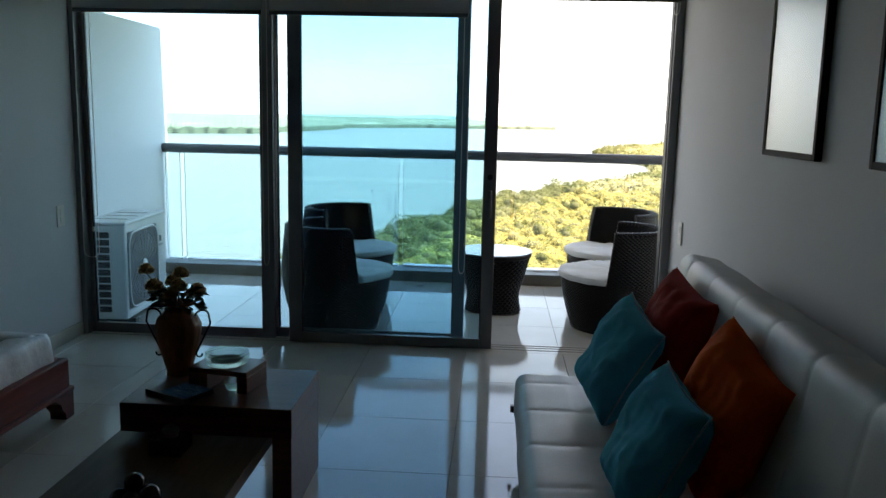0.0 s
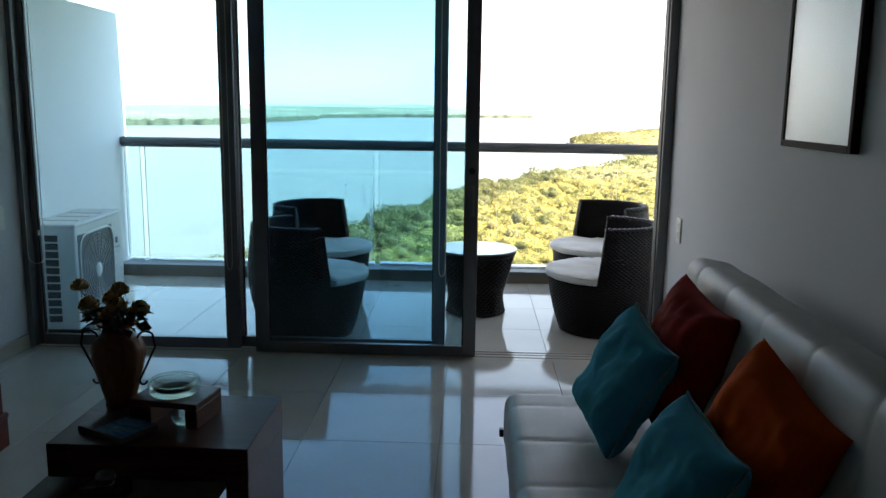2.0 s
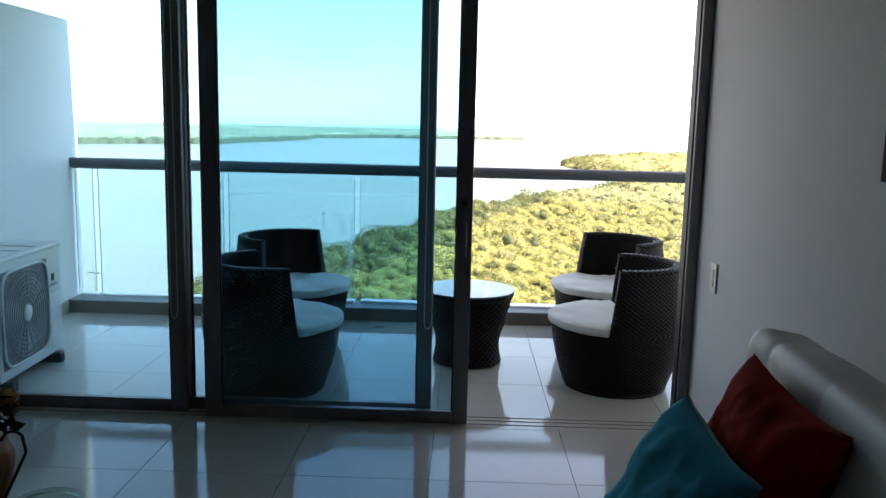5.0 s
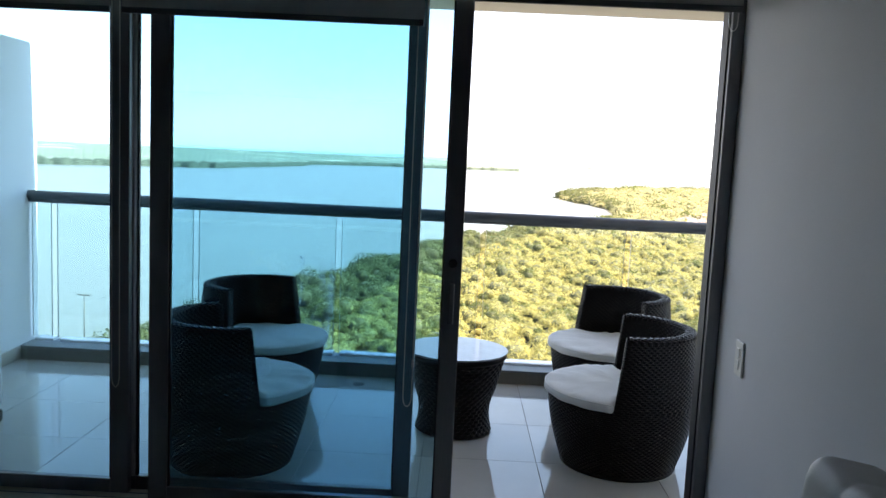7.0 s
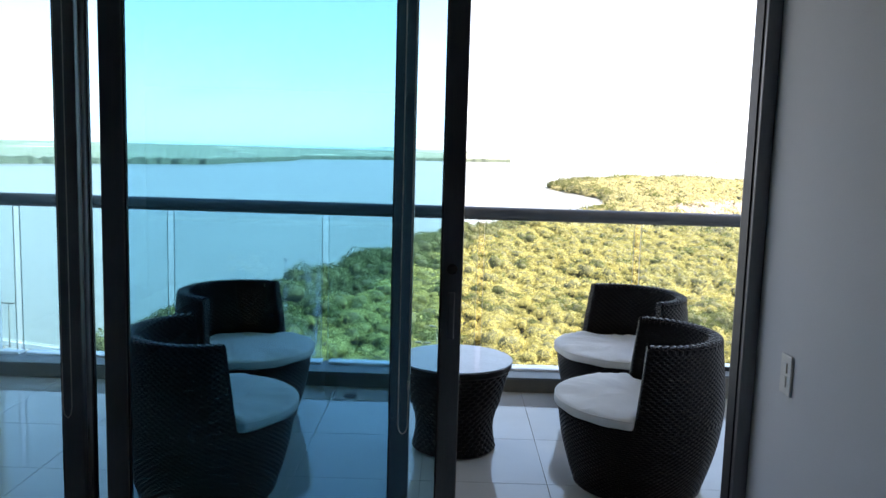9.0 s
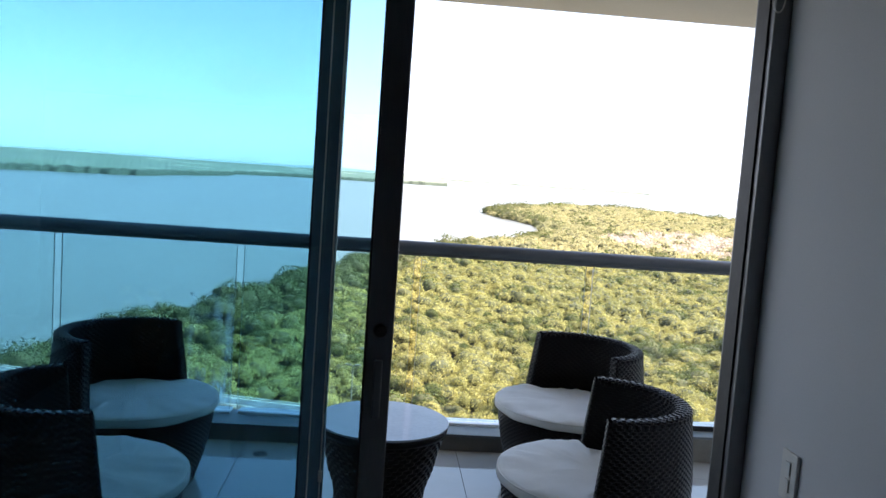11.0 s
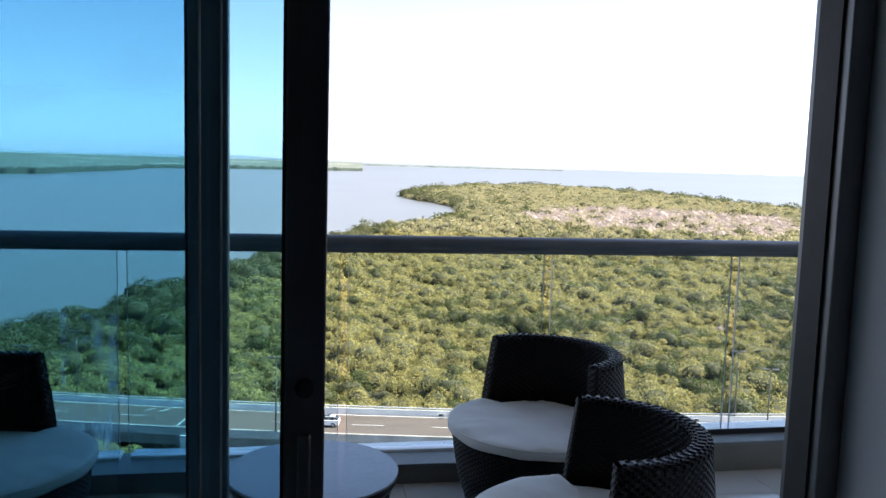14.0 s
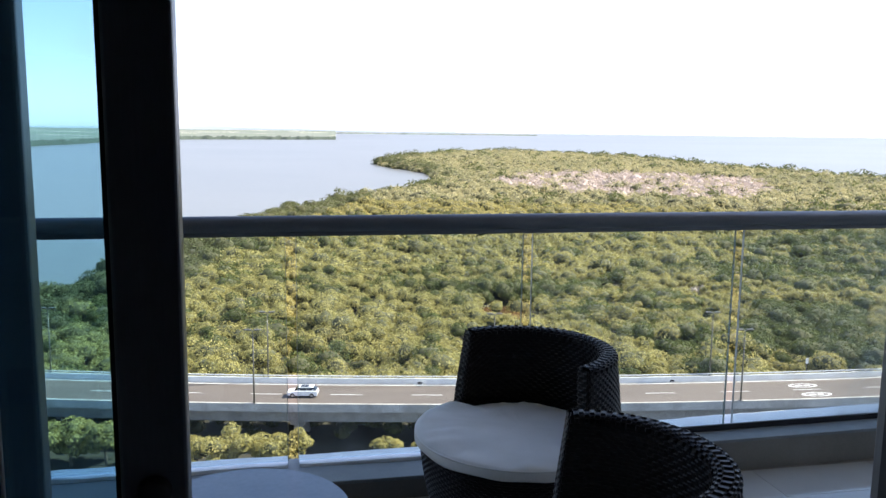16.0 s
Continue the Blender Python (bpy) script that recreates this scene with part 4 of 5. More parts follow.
M_BLUEPRINT = mottled("blue seascape print", (0.03, 0.14, 0.3), (0.15, 0.4, 0.55), 9, 0.25, grain=40, stretch=(1, 4, 1))
M_PAPER = mottled("dark booklet cover", (0.05, 0.04, 0.035), (0.09, 0.075, 0.06), 9, 0.5)
M_CERAMIC = mottled("dark glazed ceramic", (0.02, 0.013, 0.011), (0.05, 0.03, 0.025), 8, 0.15)
M_CARPAINT = mottled("white car paint", (0.75, 0.75, 0.74), (0.79, 0.79, 0.78), 2, 0.18)
M_CARGLASS = mottled("dark car glass", (0.012, 0.014, 0.016), (0.02, 0.022, 0.024), 4, 0.06)
M_TYRE = mottled("tyre rubber", (0.015, 0.015, 0.015), (0.025, 0.025, 0.025), 8, 0.8)
M_RIM = mottled("alloy rim", (0.4, 0.4, 0.41), (0.5, 0.5, 0.51), 8, 0.3, 0.8)
M_LAMPRED = mottled("red lamp lens", (0.3, 0.01, 0.01), (0.4, 0.02, 0.015), 8, 0.2)
M_LAMPWHITE = mottled("clear lamp lens", (0.5, 0.52, 0.54), (0.6, 0.62, 0.64), 8, 0.12)


# ---- balcony: rattan chairs and table ----
BACK_H, SEAT_H = 0.715, 0.36       # above the balcony floor


def barrel(z):
    """Outer radius of the rattan barrel at height z."""
    u = max(0.0, min(1.0, z / 0.42))
    return 0.285 + 0.088 * math.sin(u * math.pi / 2) ** 0.9 + (-0.028 * ((z - 0.42) / 0.3) ** 1.3 if z > 0.42 else 0)


def woven_wall(a0, a1, z0, z1, cols, rows, radius, full=False, relief=0.0035, lean=0.0):
    """A wall of basket weave round z: each cell stands proud or sunk in turn."""
    bm = bmesh.new()

    def at(ang, z, r):
        return Vector((r * math.cos(ang), r * math.sin(ang), z))

    for i in range(cols):
        for j in range(rows):
            za, zb = z0 + (z1 - z0) * j / rows, z0 + (z1 - z0) * (j + 1) / rows
            up = relief if (i + j) % 2 else -relief * 0.6
            wa = lean * (1 - (j + 0.5) / rows)
            s, e = a0 - wa, a1 + wa
            ua, ub = s + (e - s) * i / cols, s + (e - s) * (i + 1) / cols
            um, zm = (ua + ub) / 2, (za + zb) / 2
            c = [bm.verts.new(at(u, z, radius(z))) for u, z in ((ua, za), (ub, za), (ub, zb), (ua, zb))]
            k = 0.55
            q = [bm.verts.new(at(um + (u - um) * k, zm + (z - zm) * (k + 0.2), radius(z) + up)) for u, z in ((ua, za), (ub, za), (ub, zb), (ua, zb))]
            bm.faces.new(q)
            for m in range(4):
                bm.faces.new((c[m], c[(m + 1) % 4], q[(m + 1) % 4], q[m]))
    bmesh.ops.remove_doubles(bm, verts=bm.verts, dist=0.0004)
    return bm


def weave(at, cols, rows, relief):
    """Basket weave over any surface at(u, v) -> point, normal."""
    bm = bmesh.new()
    for i in range(cols):
        for j in range(rows):
            proud = relief if (i + j) % 2 else -relief * 0.5
            um, vm = (i + 0.5) / cols, (j + 0.5) / rows
            outer, inner = [], []
            for du, dv in ((-0.5, -0.5), (0.5, -0.5), (0.5, 0.5), (-0.5, 0.5)):
                p, q = at(um + du / cols, vm + dv / rows)
                outer.append(bm.verts.new(p))
                p, q = at(um + du * 0.6 / cols, vm + dv * 0.65 / rows)
                inner.append(bm.verts.new(p + q * proud))
            bm.faces.new(inner)
            for m in range(4):
                bm.faces.new((outer[m], outer[(m + 1) % 4], inner[(m + 1) % 4], inner[m]))
    bmesh.ops.remove_doubles(bm, verts=bm.verts, dist=0.0003)
    bmesh.ops.recalc_face_normals(bm, faces=bm.faces)
    return bm


def squared(b):
    """A half round with flattened top: across and up, from 0 to pi."""
    c, s = math.cos(b), max(0.0, math.sin(b))
    return math.copysign(abs(c) ** 0.55, c), s ** 0.55


def rattan_chair():
    ob = thing("rattan_chair", (0, 0, 0), "dark brown woven rattan tub chair with off-white seat cushion", "chair", "rattan chairs on the balcony")
    part("base", woven_wall(0, 2 * math.pi, 0.012, 0.357, 132, 34, barrel, relief=0.002), M_WICKER, ob, "woven barrel base")
    part("foot_ring", lathe([(0.24, 0), (0.293, 0), (0.297, 0.012), (0.29, 0.02), (0.24, 0.02)], 48, close=True), M_WICKER, ob, smooth=True)
    part("seat_deck", lathe([(0, 0.325), (0.36, 0.325), (0.371, 0.342), (0.369, 0.358), (0, 0.356)], 48), M_WICKER, ob)
    # backrest: two woven skins round the rear half, with a rounded top and ends
    half = radians(88)
    thick = 0.055
    back = woven_wall(-half, half, 0.358, BACK_H - 0.02, 70, 30, barrel, relief=0.002, lean=radians(6))
    inner = woven_wall(-half, half, 0.358, BACK_H - 0.02, 56, 28, lambda z: barrel(z) - thick, relief=-0.0012, lean=radians(6))
    bmesh.ops.reverse_faces(inner, faces=inner.faces)
    part("backrest", join(back, inner), M_WICKER, ob, "woven curved backrest")

    def rim_at(u, v):
        a, b = -half + 2 * half * u, math.pi * v
        c, s = squared(b)
        r = barrel(BACK_H) - thick / 2 + (thick / 2 + 0.003) * c
        n = Vector((math.cos(b) * math.cos(a), math.cos(b) * math.sin(a), math.sin(b)))
        return Vector((r * math.cos(a), r * math.sin(a), BACK_H - 0.024 + 0.025 * s)), n

    part("top_rim", weave(rim_at, 62, 7, 0.0036), M_WICKER, ob, "flat woven rim")
    for side in (-1, 1):
        def end_at(u, v):
            z = 0.358 + (BACK_H - 0.361) * v
            a = side * (half + radians(6) * (1 - v))
            c, s = squared(math.pi * u)
            out, way = Vector((math.cos(a), math.sin(a), 0)), side * Vector((-math.sin(a), math.cos(a), 0))
            n = out * math.cos(math.pi * u) + way * math.sin(math.pi * u)
            return out * (barrel(z) - thick / 2 + (thick / 2 + 0.001) * c) + way * 0.014 * s + Vector((0, 0, z)), n

        part("backrest_end", weave(end_at, 8, 30, 0.002), M_WICKER, ob)
    # cushion: full round in front, fitted between the backrest ends behind
    outline = []
    for k in range(96):
        a = 2 * math.pi * k / 96
        off = abs((a + math.pi) % (2 * math.pi) - math.pi)
        outline.append((a, 0.29 if off < half + radians(9) else 0.392))
    cush = bmesh.new()
    prof = [(0.90, 0.376), (0.985, 0.379), (1.0, 0.388), (1.0, 0.408), (0.985, 0.42), (0.95, 0.424), (0.9, 0.427), (0.83, 0.429), (0.75, 0.43), (0.66, 0.431), (0.55, 0.432), (0.43, 0.432), (0.3, 0.433), (0.16, 0.433)]
    rows = []
    for f, z in prof:
        row = []
        for a, r in outline:
            crease = 0.007 * noise.noise((3 * math.cos(a) * f, 3 * math.sin(a) * f, 1)) 
            if 0.2 < f < 0.96:
                rx, ry = 2.6 * math.cos(a) * f, 2.6 * math.sin(a) * f
                crease += 0.0055 * (1 - abs(2 * noise.noise((rx + 0.6 * ry, ry * 0.8 - rx * 0.3, 4)))) ** 7
                crease += 0.006 * max(0, f - 0.45) * noise.noise((a * 7, f * 2, 9)) / 0.3
            row.append(cush.verts.new((r * f * math.cos(a), r * f * math.sin(a), z - 0.016 + crease)))
        rows.append(row)
    for a, b in zip(rows, rows[1:]):
        for k in range(96):
            cush.faces.new((a[k], a[(k + 1) % 96], b[(k + 1) % 96], b[k]))
    cush.faces.new(rows[-1])
    cush.faces.new(rows[0][::-1])
    seat = part("seat_cushion", cush, M_CUSHION, ob, "off-white canvas cushion", True)
    piping = tube([(r * 0.992 * math.cos(a), r * 0.992 * math.sin(a), 0.4) for a, r in outline], 0.0035, 6, closed=True)
    pipe = part("piping", piping, M_CUSHION, seat, smooth=True)
    return ob


chair = rattan_chair()
chair.matrix_basis = pose(0.922, 6.06, DECK, 0, 0, -10)
copy_thing(chair, pose(1.045, 7.06, DECK, 0, 0, 24))
copy_thing(chair, pose(-1.015, 5.83, DECK, 0, 0, 208))
copy_thing(chair, pose(-1.11, 6.80, DECK, 0, 0, 158))

table = thing("side_table", (0.07, 6.43, DECK), "round dark rattan side table with pale glass top", "table")
part("base", woven_wall(0, 2 * math.pi, 0.01, 0.44, 64, 24, lambda z: 0.215 - 0.02 * math.sin(min(1, z / 0.25) * math.pi) + 0.062 * max(0, (z - 0.12) / 0.32) ** 1.7), M_WICKER, table, "waisted woven base")
part("rim", lathe([(0.235, 0.42), (0.276, 0.42), (0.284, 0.434), (0.284, 0.45), (0.278, 0.4545), (0.235, 0.4545)], 64, close=True), M_WICKER, table, "dark woven rim", True)
part("glass_top", lathe([(0, 0.455), (0.287, 0.455), (0.289, 0.459), (0.287, 0.4635), (0, 0.4635)], 64), M_TABLEGLASS, table, "pale glass top")

drain = thing("floor_drain", (-0.56, 7.2, DECK + 0.001), "small round dark floor drain in the balcony tiles", "drain")
part("grate", lathe([(0, 0.004), (0.035, 0.004), (0.04, 0.001), (0, 0)], 24), M_ACDARK, drain)


# ---- balcony: outdoor unit ----
def outdoor_unit(place):
    """Condenser: fan side towards +x, slotted end towards -y."""
    L, W, H = 0.745, 0.30, 0.645
    ob = thing("outdoor_unit", place, "white air conditioner outdoor unit with round fan grille", "air conditioner", turn=2.9)
    part("body", box(-W, 0, 0, L, 0.06, 0.06 + H, 0.012), M_ACBODY, ob)
    lid = box(-W - 0.008, 0.008, -0.008, L + 0.008, 0.06 + H - 0.012, 0.06 + H + 0.012, 0.008)
    for y in (0.18, 0.36, 0.54):
        box(-W + 0.04, -0.04, y - 0.03, y + 0.03, 0.06 + H + 0.01, 0.06 + H + 0.017, 0.003, lid)
    part("lid", lid, M_ACBODY, ob, "ribbed white lid")
    for y in (0.08, L - 0.1):
        part("foot", box(-W - 0.02, 0.035, y - 0.03, y + 0.03, 0, 0.062, 0.006), M_ACDARK, ob, "dark rubber foot")
    # slots in the end, two columns
    for k in range(11):
        z = 0.11 + k * 0.05
        part("slot", box(-0.185, -0.105, -0.004, 0.002, z, z + 0.039, 0.002), M_ACDARK, ob)
        part("slot", box(-0.225, -0.198, -0.004, 0.002, z, z + 0.039, 0.002), M_ACDARK, ob)
    cy, cz, R = 0.295, 0.06 + H / 2, 0.25
    part("fan_recess", box(0.0, 0.004, cy - R - 0.012, cy + R + 0.012, cz - R - 0.012, cz + R + 0.012, 0.001), M_ACSHADE, ob, "grey fan opening")
    rim = bmesh.new()
    tube([(0.01, cy + (R + 0.01) * math.copysign(abs(math.cos(t)) ** 0.35, math.cos(t)), cz + (R + 0.01) * math.copysign(abs(math.sin(t)) ** 0.35, math.sin(t))) for t in [2 * math.pi * k / 40 for k in range(40)]], 0.008, 6, rim, True)
    part("grille_frame", rim, M_ACBODY, ob, "white grille frame", True)
    grille = bmesh.new()
    for k in range(1, 11):
        r = R * k / 10.5
        tube([(0.011, cy + r * math.cos(t), cz + r * math.sin(t)) for t in [2 * math.pi * j / 36 for j in range(36)]], 0.0034, 5, grille, True)
    for k in range(20):
        t = 2 * math.pi * k / 20
        tube([(0.009, cy + 0.05 * math.cos(t), cz + 0.05 * math.sin(t)), (0.009, cy + R * 0.97 * math.cos(t + 0.25), cz + R * 0.97 * math.sin(t + 0.25))], 0.0028, 5, grille)
    part("fan_grille", grille, M_ACGREY, ob, "grey ring grille")
    part("hub", turned(lathe([(0, 0.02), (0.042, 0.018), (0.05, 0.006), (0, 0.004)], 28), pose(0, cy, cz, 0, 90)), M_ACBODY, ob, "white round hub", True)
    blades = bmesh.new()
    for k in range(3):
        t = 2 * math.pi * k / 3 + 0.4
        q = [(0.006, cy + r * math.cos(t + s), cz + r * math.sin(t + s)) for r, s in ((0.05, 0), (R * 0.9, 0.1), (R * 0.95, 0.8), (0.06, 0.9))]
        vs = [blades.verts.new(p) for p in q] + [blades.verts.new((p[0] - 0.0015, p[1], p[2])) for p in q]
        blades.faces.new(vs[:4])
        blades.faces.new(vs[7:3:-1])
    part("fan", blades, M_ACGREY, ob, "three-bladed fan at rest")
    for k in range(4):
        z = 0.1 + k * 0.085
        part("panel_rib", box(0, 0.005, cy + R + 0.04, L - 0.015, z, z + 0.07, 0.003), M_ACBODY, ob)
    part("maker_mark", box(0, 0.004, L - 0.125, L - 0.095, 0.5, 0.54, 0.001), M_ACDARK, ob, "small dark square mark")
    part("maker_bar", box(0, 0.004, L - 0.155, L - 0.06, 0.468, 0.48, 0.001), M_ACGREY, ob, "thin grey bar")
    return ob


outdoor_unit((-2.36, 5.5, DECK))


# ---- blinds ----
def roller_blind(x0, x1, bottom, label, chain_x, chain_low, slack=0.017):
    y = 5.075
    ob = thing("roller_blind", ((x0 + x1) / 2, y, bottom), label, "blind", "roller blinds over the sliding doors")
    h = (x1 - x0) / 2
    top = 2.19 - bottom
    part("roll", turned(lathe([(0, -h), (0.03, -h), (0.03, h), (0, h)], 20), pose(0, 0.0, top, 0, 90)), M_BLIND, ob, "rolled grey fabric", True)
    part("cloth", box(-h + 0.01, h - 0.01, 0.027, 0.0285, 0.02, top), M_BLIND, ob, "hanging grey fabric")
    part("bottom_bar", box(-h + 0.01, h - 0.01, 0.02, 0.036, 0, 0.024, 0.004), M_ALU, ob, "slim bottom bar")
    for s in (-1, 1):
        part("bracket", box(s * h - 0.004, s * h + 0.004, -0.03, 0.045, top - 0.04, 2.24 - bottom, 0.002), M_ALU, ob)
    cx = chain_x - (x0 + x1) / 2
    loop = []
    zt, zb = top, chain_low - bottom
    for k in range(24):
        loop.append((cx - slack, 0.05, zt + (zb + 0.04 - zt) * k / 23))
    for k in range(1, 10):
        t = math.pi * k / 10
        loop.append((cx - slack * math.cos(t), 0.05, zb + 0.04 - 0.04 * math.sin(t)))
    for k in range(24):
        loop.append((cx + slack, 0.05, zb + 0.04 + (zt - zb - 0.04) * k / 23))
    part("chain", tube(loop, 0.0022, 5), M_CHAIN, ob, "thin beaded pull chain", True)
    part("chain_clip", box(cx + 0.012, cx + 0.022, 0.044, 0.056, zb + 0.16, zb + 0.19, 0.002), M_CHAIN, ob)
    return ob


roller_blind(-2.44, -1.30, 1.955, "grey roller blind drawn almost up over the fixed pane", -2.395, 0.50, 0.048)
roller_blind(-1.275, -0.11, 1.955, "grey roller blind drawn almost up over the tinted door", -0.125, 0.475)
roller_blind(-0.09, 1.075, 2.055, "grey roller blind rolled up over the open doorway", 1.04, 1.99)
spare = thing("blind_chain", (-1.32, 5.176, 0.475), "thin beaded blind pull chain hanging by the mullion", "blind chain")
part("loop", tube([(-0.016, 0, 1.7), (-0.016, 0, 0.04), (-0.011, 0, 0.012), (0, 0, 0), (0.011, 0, 0.012), (0.016, 0, 0.04), (0.016, 0, 1.7)], 0.0022, 5), M_CHAIN, spare)


# ---- switches ----
def wall_switch(place, turn, label):
    ob = thing("wall_switch", place, label, "light switch", turn=turn)
    part("plate", box(-0.039, 0.039, -0.009, 0, -0.064, 0.064, 0.003), M_PLATE, ob)
    for z in (-0.022, 0.022):
        part("rocker", box(-0.013, 0.013, -0.013, -0.009, z - 0.017, z + 0.017, 0.002), M_PLATE, ob)
    return ob


wall_switch((XR, 4.905, 0.79), -90, "ivory double light switch on the white wall")
wall_switch((XL, 4.97, 0.77), 90, "white light switch beside the door frame")


# ---- pictures ----
def picture(y0, label):
    """A tall framed print on the right-hand wall."""
    w, h = 0.52, 0.78
    ob = thing("picture", (XR, y0 - w / 2, 1.285), label, "picture", "framed pictures over the sofa", -90)
    for name, a in (("frame_side", (-w / 2, -w / 2 + 0.022, 0, h)), ("frame_side", (w / 2 - 0.022, w / 2, 0, h)), ("frame_bar", (-w / 2 + 0.022, w / 2 - 0.022, 0, 0.022)), ("frame_bar", (-w / 2 + 0.022, w / 2 - 0.022, h - 0.022, h))):
        part(name, box(a[0], a[1], -0.026, 0, a[2], a[3], 0.003), M_PICFRAME, ob)
    part("mount", box(-w / 2 + 0.022, w / 2 - 0.022, -0.012, -0.002, 0.022, h - 0.022), M_MAT, ob, "white mount")
    part("print", box(-w / 2 + 0.085, w / 2 - 0.085, -0.014, -0.0125, 0.1, h - 0.1), M_PRINT, ob, "pale grey print")
    part("glass", box(-w / 2 + 0.022, w / 2 - 0.022, -0.022, -0.019, 0.022, h - 0.022), M_PICGLASS, ob)
    return ob


picture(3.565, "tall dark-framed pale print behind glass above the sofa")
picture(2.66, "tall dark-framed pale print behind glass above the sofa")


# ---- sofa and cushions ----
def padded(x0, x1, y0, y1, z0, z1, seams_y, seams_x=(), puff=0.02, round_=0.05, nx=26, ny=90, nz=10):
    """An upholstered slab: soft edges and bellies between stitched seams on the top."""
    sub = bmesh.new()
    grid = {}

    def vert(i, j, k):
        if (i, j, k) not in grid:
            grid[i, j, k] = sub.verts.new((x0 + (x1 - x0) * i / nx, y0 + (y1 - y0) * j / ny, z0 + (z1 - z0) * k / nz))
        return grid[i, j, k]

    for i in range(nx):
        for j in range(ny):
            sub.faces.new((vert(i, j, 0), vert(i, j + 1, 0), vert(i + 1, j + 1, 0), vert(i + 1, j, 0)))
            sub.faces.new((vert(i, j, nz), vert(i + 1, j, nz), vert(i + 1, j + 1, nz), vert(i, j + 1, nz)))
    for i in range(nx):
        for k in range(nz):
            sub.faces.new((vert(i, 0, k), vert(i + 1, 0, k), vert(i + 1, 0, k + 1), vert(i, 0, k + 1)))
            sub.faces.new((vert(i, ny, k), vert(i, ny, k + 1), vert(i + 1, ny, k + 1), vert(i + 1, ny, k)))
    for j in range(ny):
        for k in range(nz):
            sub.faces.new((vert(0, j, k), vert(0, j, k + 1), vert(0, j + 1, k + 1), vert(0, j + 1, k)))
            sub.faces.new((vert(nx, j, k), vert(nx, j + 1, k), vert(nx, j + 1, k + 1), vert(nx, j, k + 1)))
    for v in sub.verts:
        p = v.co.copy()
        c = Vector((min(max(p.x, x0 + round_), x1 - round_), min(max(p.y, y0 + round_), y1 - round_), min(max(p.z, z0 + round_), z1 - round_)))
        d = p - c
        if d.length > 1e-6:
            p = c + d.normalized() * round_
        dist = 1.0
        for s in seams_y:
            dist = min(dist, abs(p.y - s))
        for s in seams_x:
            dist = min(dist, abs(p.x - s))
        belly = puff * (1 - math.exp(-dist / 0.011)) - puff
        if d.length > 1e-6:
            p += d.normalized() * (belly + 0.004 * noise.noise(p * 6))
        v.co = p
    return sub


def sofa():
    ob = thing("sofa", (0.62, 2.75, 0), "low white leather click-clack sofa with stitched seams", "sofa")
    off = Matrix.Translation((-0.62, -2.75, 0))
    ya, yb = 1.70, 3.70
    seams = [yb - 0.155 - 0.315 * k for k in range(6)]
    seat = padded(0.17, 0.86, ya, yb, 0.15, 0.345, seams, (0.40, 0.63), 0.005, 0.05, 30, 150)
    part("seat", turned(seat, off), M_LEATHER, ob, "white stitched leather seat", True)
    back = padded(-0.09, 0.09, ya, yb + 0.02, 0.0, 0.58, seams, (), 0.0045, 0.05, 12, 200, 22)
    turned(back, Matrix.Translation((0.83, 0, 0.29)) @ Matrix.Rotation(radians(9), 4, "Y"))
    part("backrest", turned(back, off), M_LEATHER, ob, "white stitched leather backrest", True)
    part("frame", turned(box(0.26, 0.9, ya + 0.08, yb - 0.08, 0.09, 0.155, 0.01), off), M_LEG, ob, "dark metal under-frame")
    for x in (0.29, 0.84):
        for y in (ya + 0.25, yb - 0.35):
            part("leg", turned(lathe([(0, 0), (0.028, 0), (0.032, 0.02), (0.024, 0.1), (0, 0.1)], 16), Matrix.Translation((x, y, 0)) @ off), M_LEG, ob)
    tag = box(0.155, 0.172, yb - 0.03, yb - 0.005, 0.165, 0.195, 0.003)
    part("corner_tab", turned(tag, off), M_LEG, ob, "small dark corner tab")
    return ob


sofa()


def pillow(place, turn, material, label, size=0.42, puff=0.082, seed=0, seam=False):
    """A square scatter cushion with pinched corners and creases, upright, then posed."""
    bm = bmesh.new()
    n = 40
    rng = random.Random(seed)
    shift = rng.uniform(0, 50)
    sides = []
    for s in (1, -1):
        rows = []
        for i in range(n + 1):
            row = []
            for j in range(n + 1):
                u, v = 2 * i / n - 1, 2 * j / n - 1
                edge = max(0, (1 - u ** 4)) * max(0, (1 - v ** 4))
                pull = 1 - 0.1 * (1 - abs(u) ** 2) * (v * v)
                pullv = 1 - 0.1 * (1 - abs(v) ** 2) * (u * u)
                fold = 0.22 * noise.noise((u * 1.6 + shift, v * 1.6, s)) + 0.09 * noise.noise((u * 5 + shift, v * 3, s * 3)) + 0.07 * (1 - abs(2 * noise.noise((u * 2.2 + v * 1.3 + shift, v * 2 - u, s * 7)))) ** 4
                y = s * puff * edge ** 0.55 * (1 + fold)
                row.append(bm.verts.new((u * size / 2 * pullv, y, v * size / 2 * pull)))
            rows.append(row)
        for a, b in zip(rows, rows[1:]):
            for j in range(n):
                q = (a[j], b[j], b[j + 1], a[j + 1])
                bm.faces.new(q if s < 0 else q[::-1])
    bmesh.ops.remove_doubles(bm, verts=bm.verts, dist=0.0006)
    ob = link_mesh("pillow", bm, material, True)
    ob.matrix_basis = place @ turn
    if seam:
        run = []
        for k in range(80):
            e, f = divmod(k, 20)
            a, b = 2 * f / 20 - 1, 0.9 + 0.1 * (2 * f / 20 - 1) ** 2
            run.append([(a, b), (b, -a), (-a, -b), (-b, a)][e])
        part("seam", tube([(u * size / 2, 0, v * size / 2) for u, v in run], 0.0032, 6, closed=True), M_SEAM, ob, "pale stitched seam", True)
    return tagged(ob, label, "pillow", "scatter cushions on the sofa")


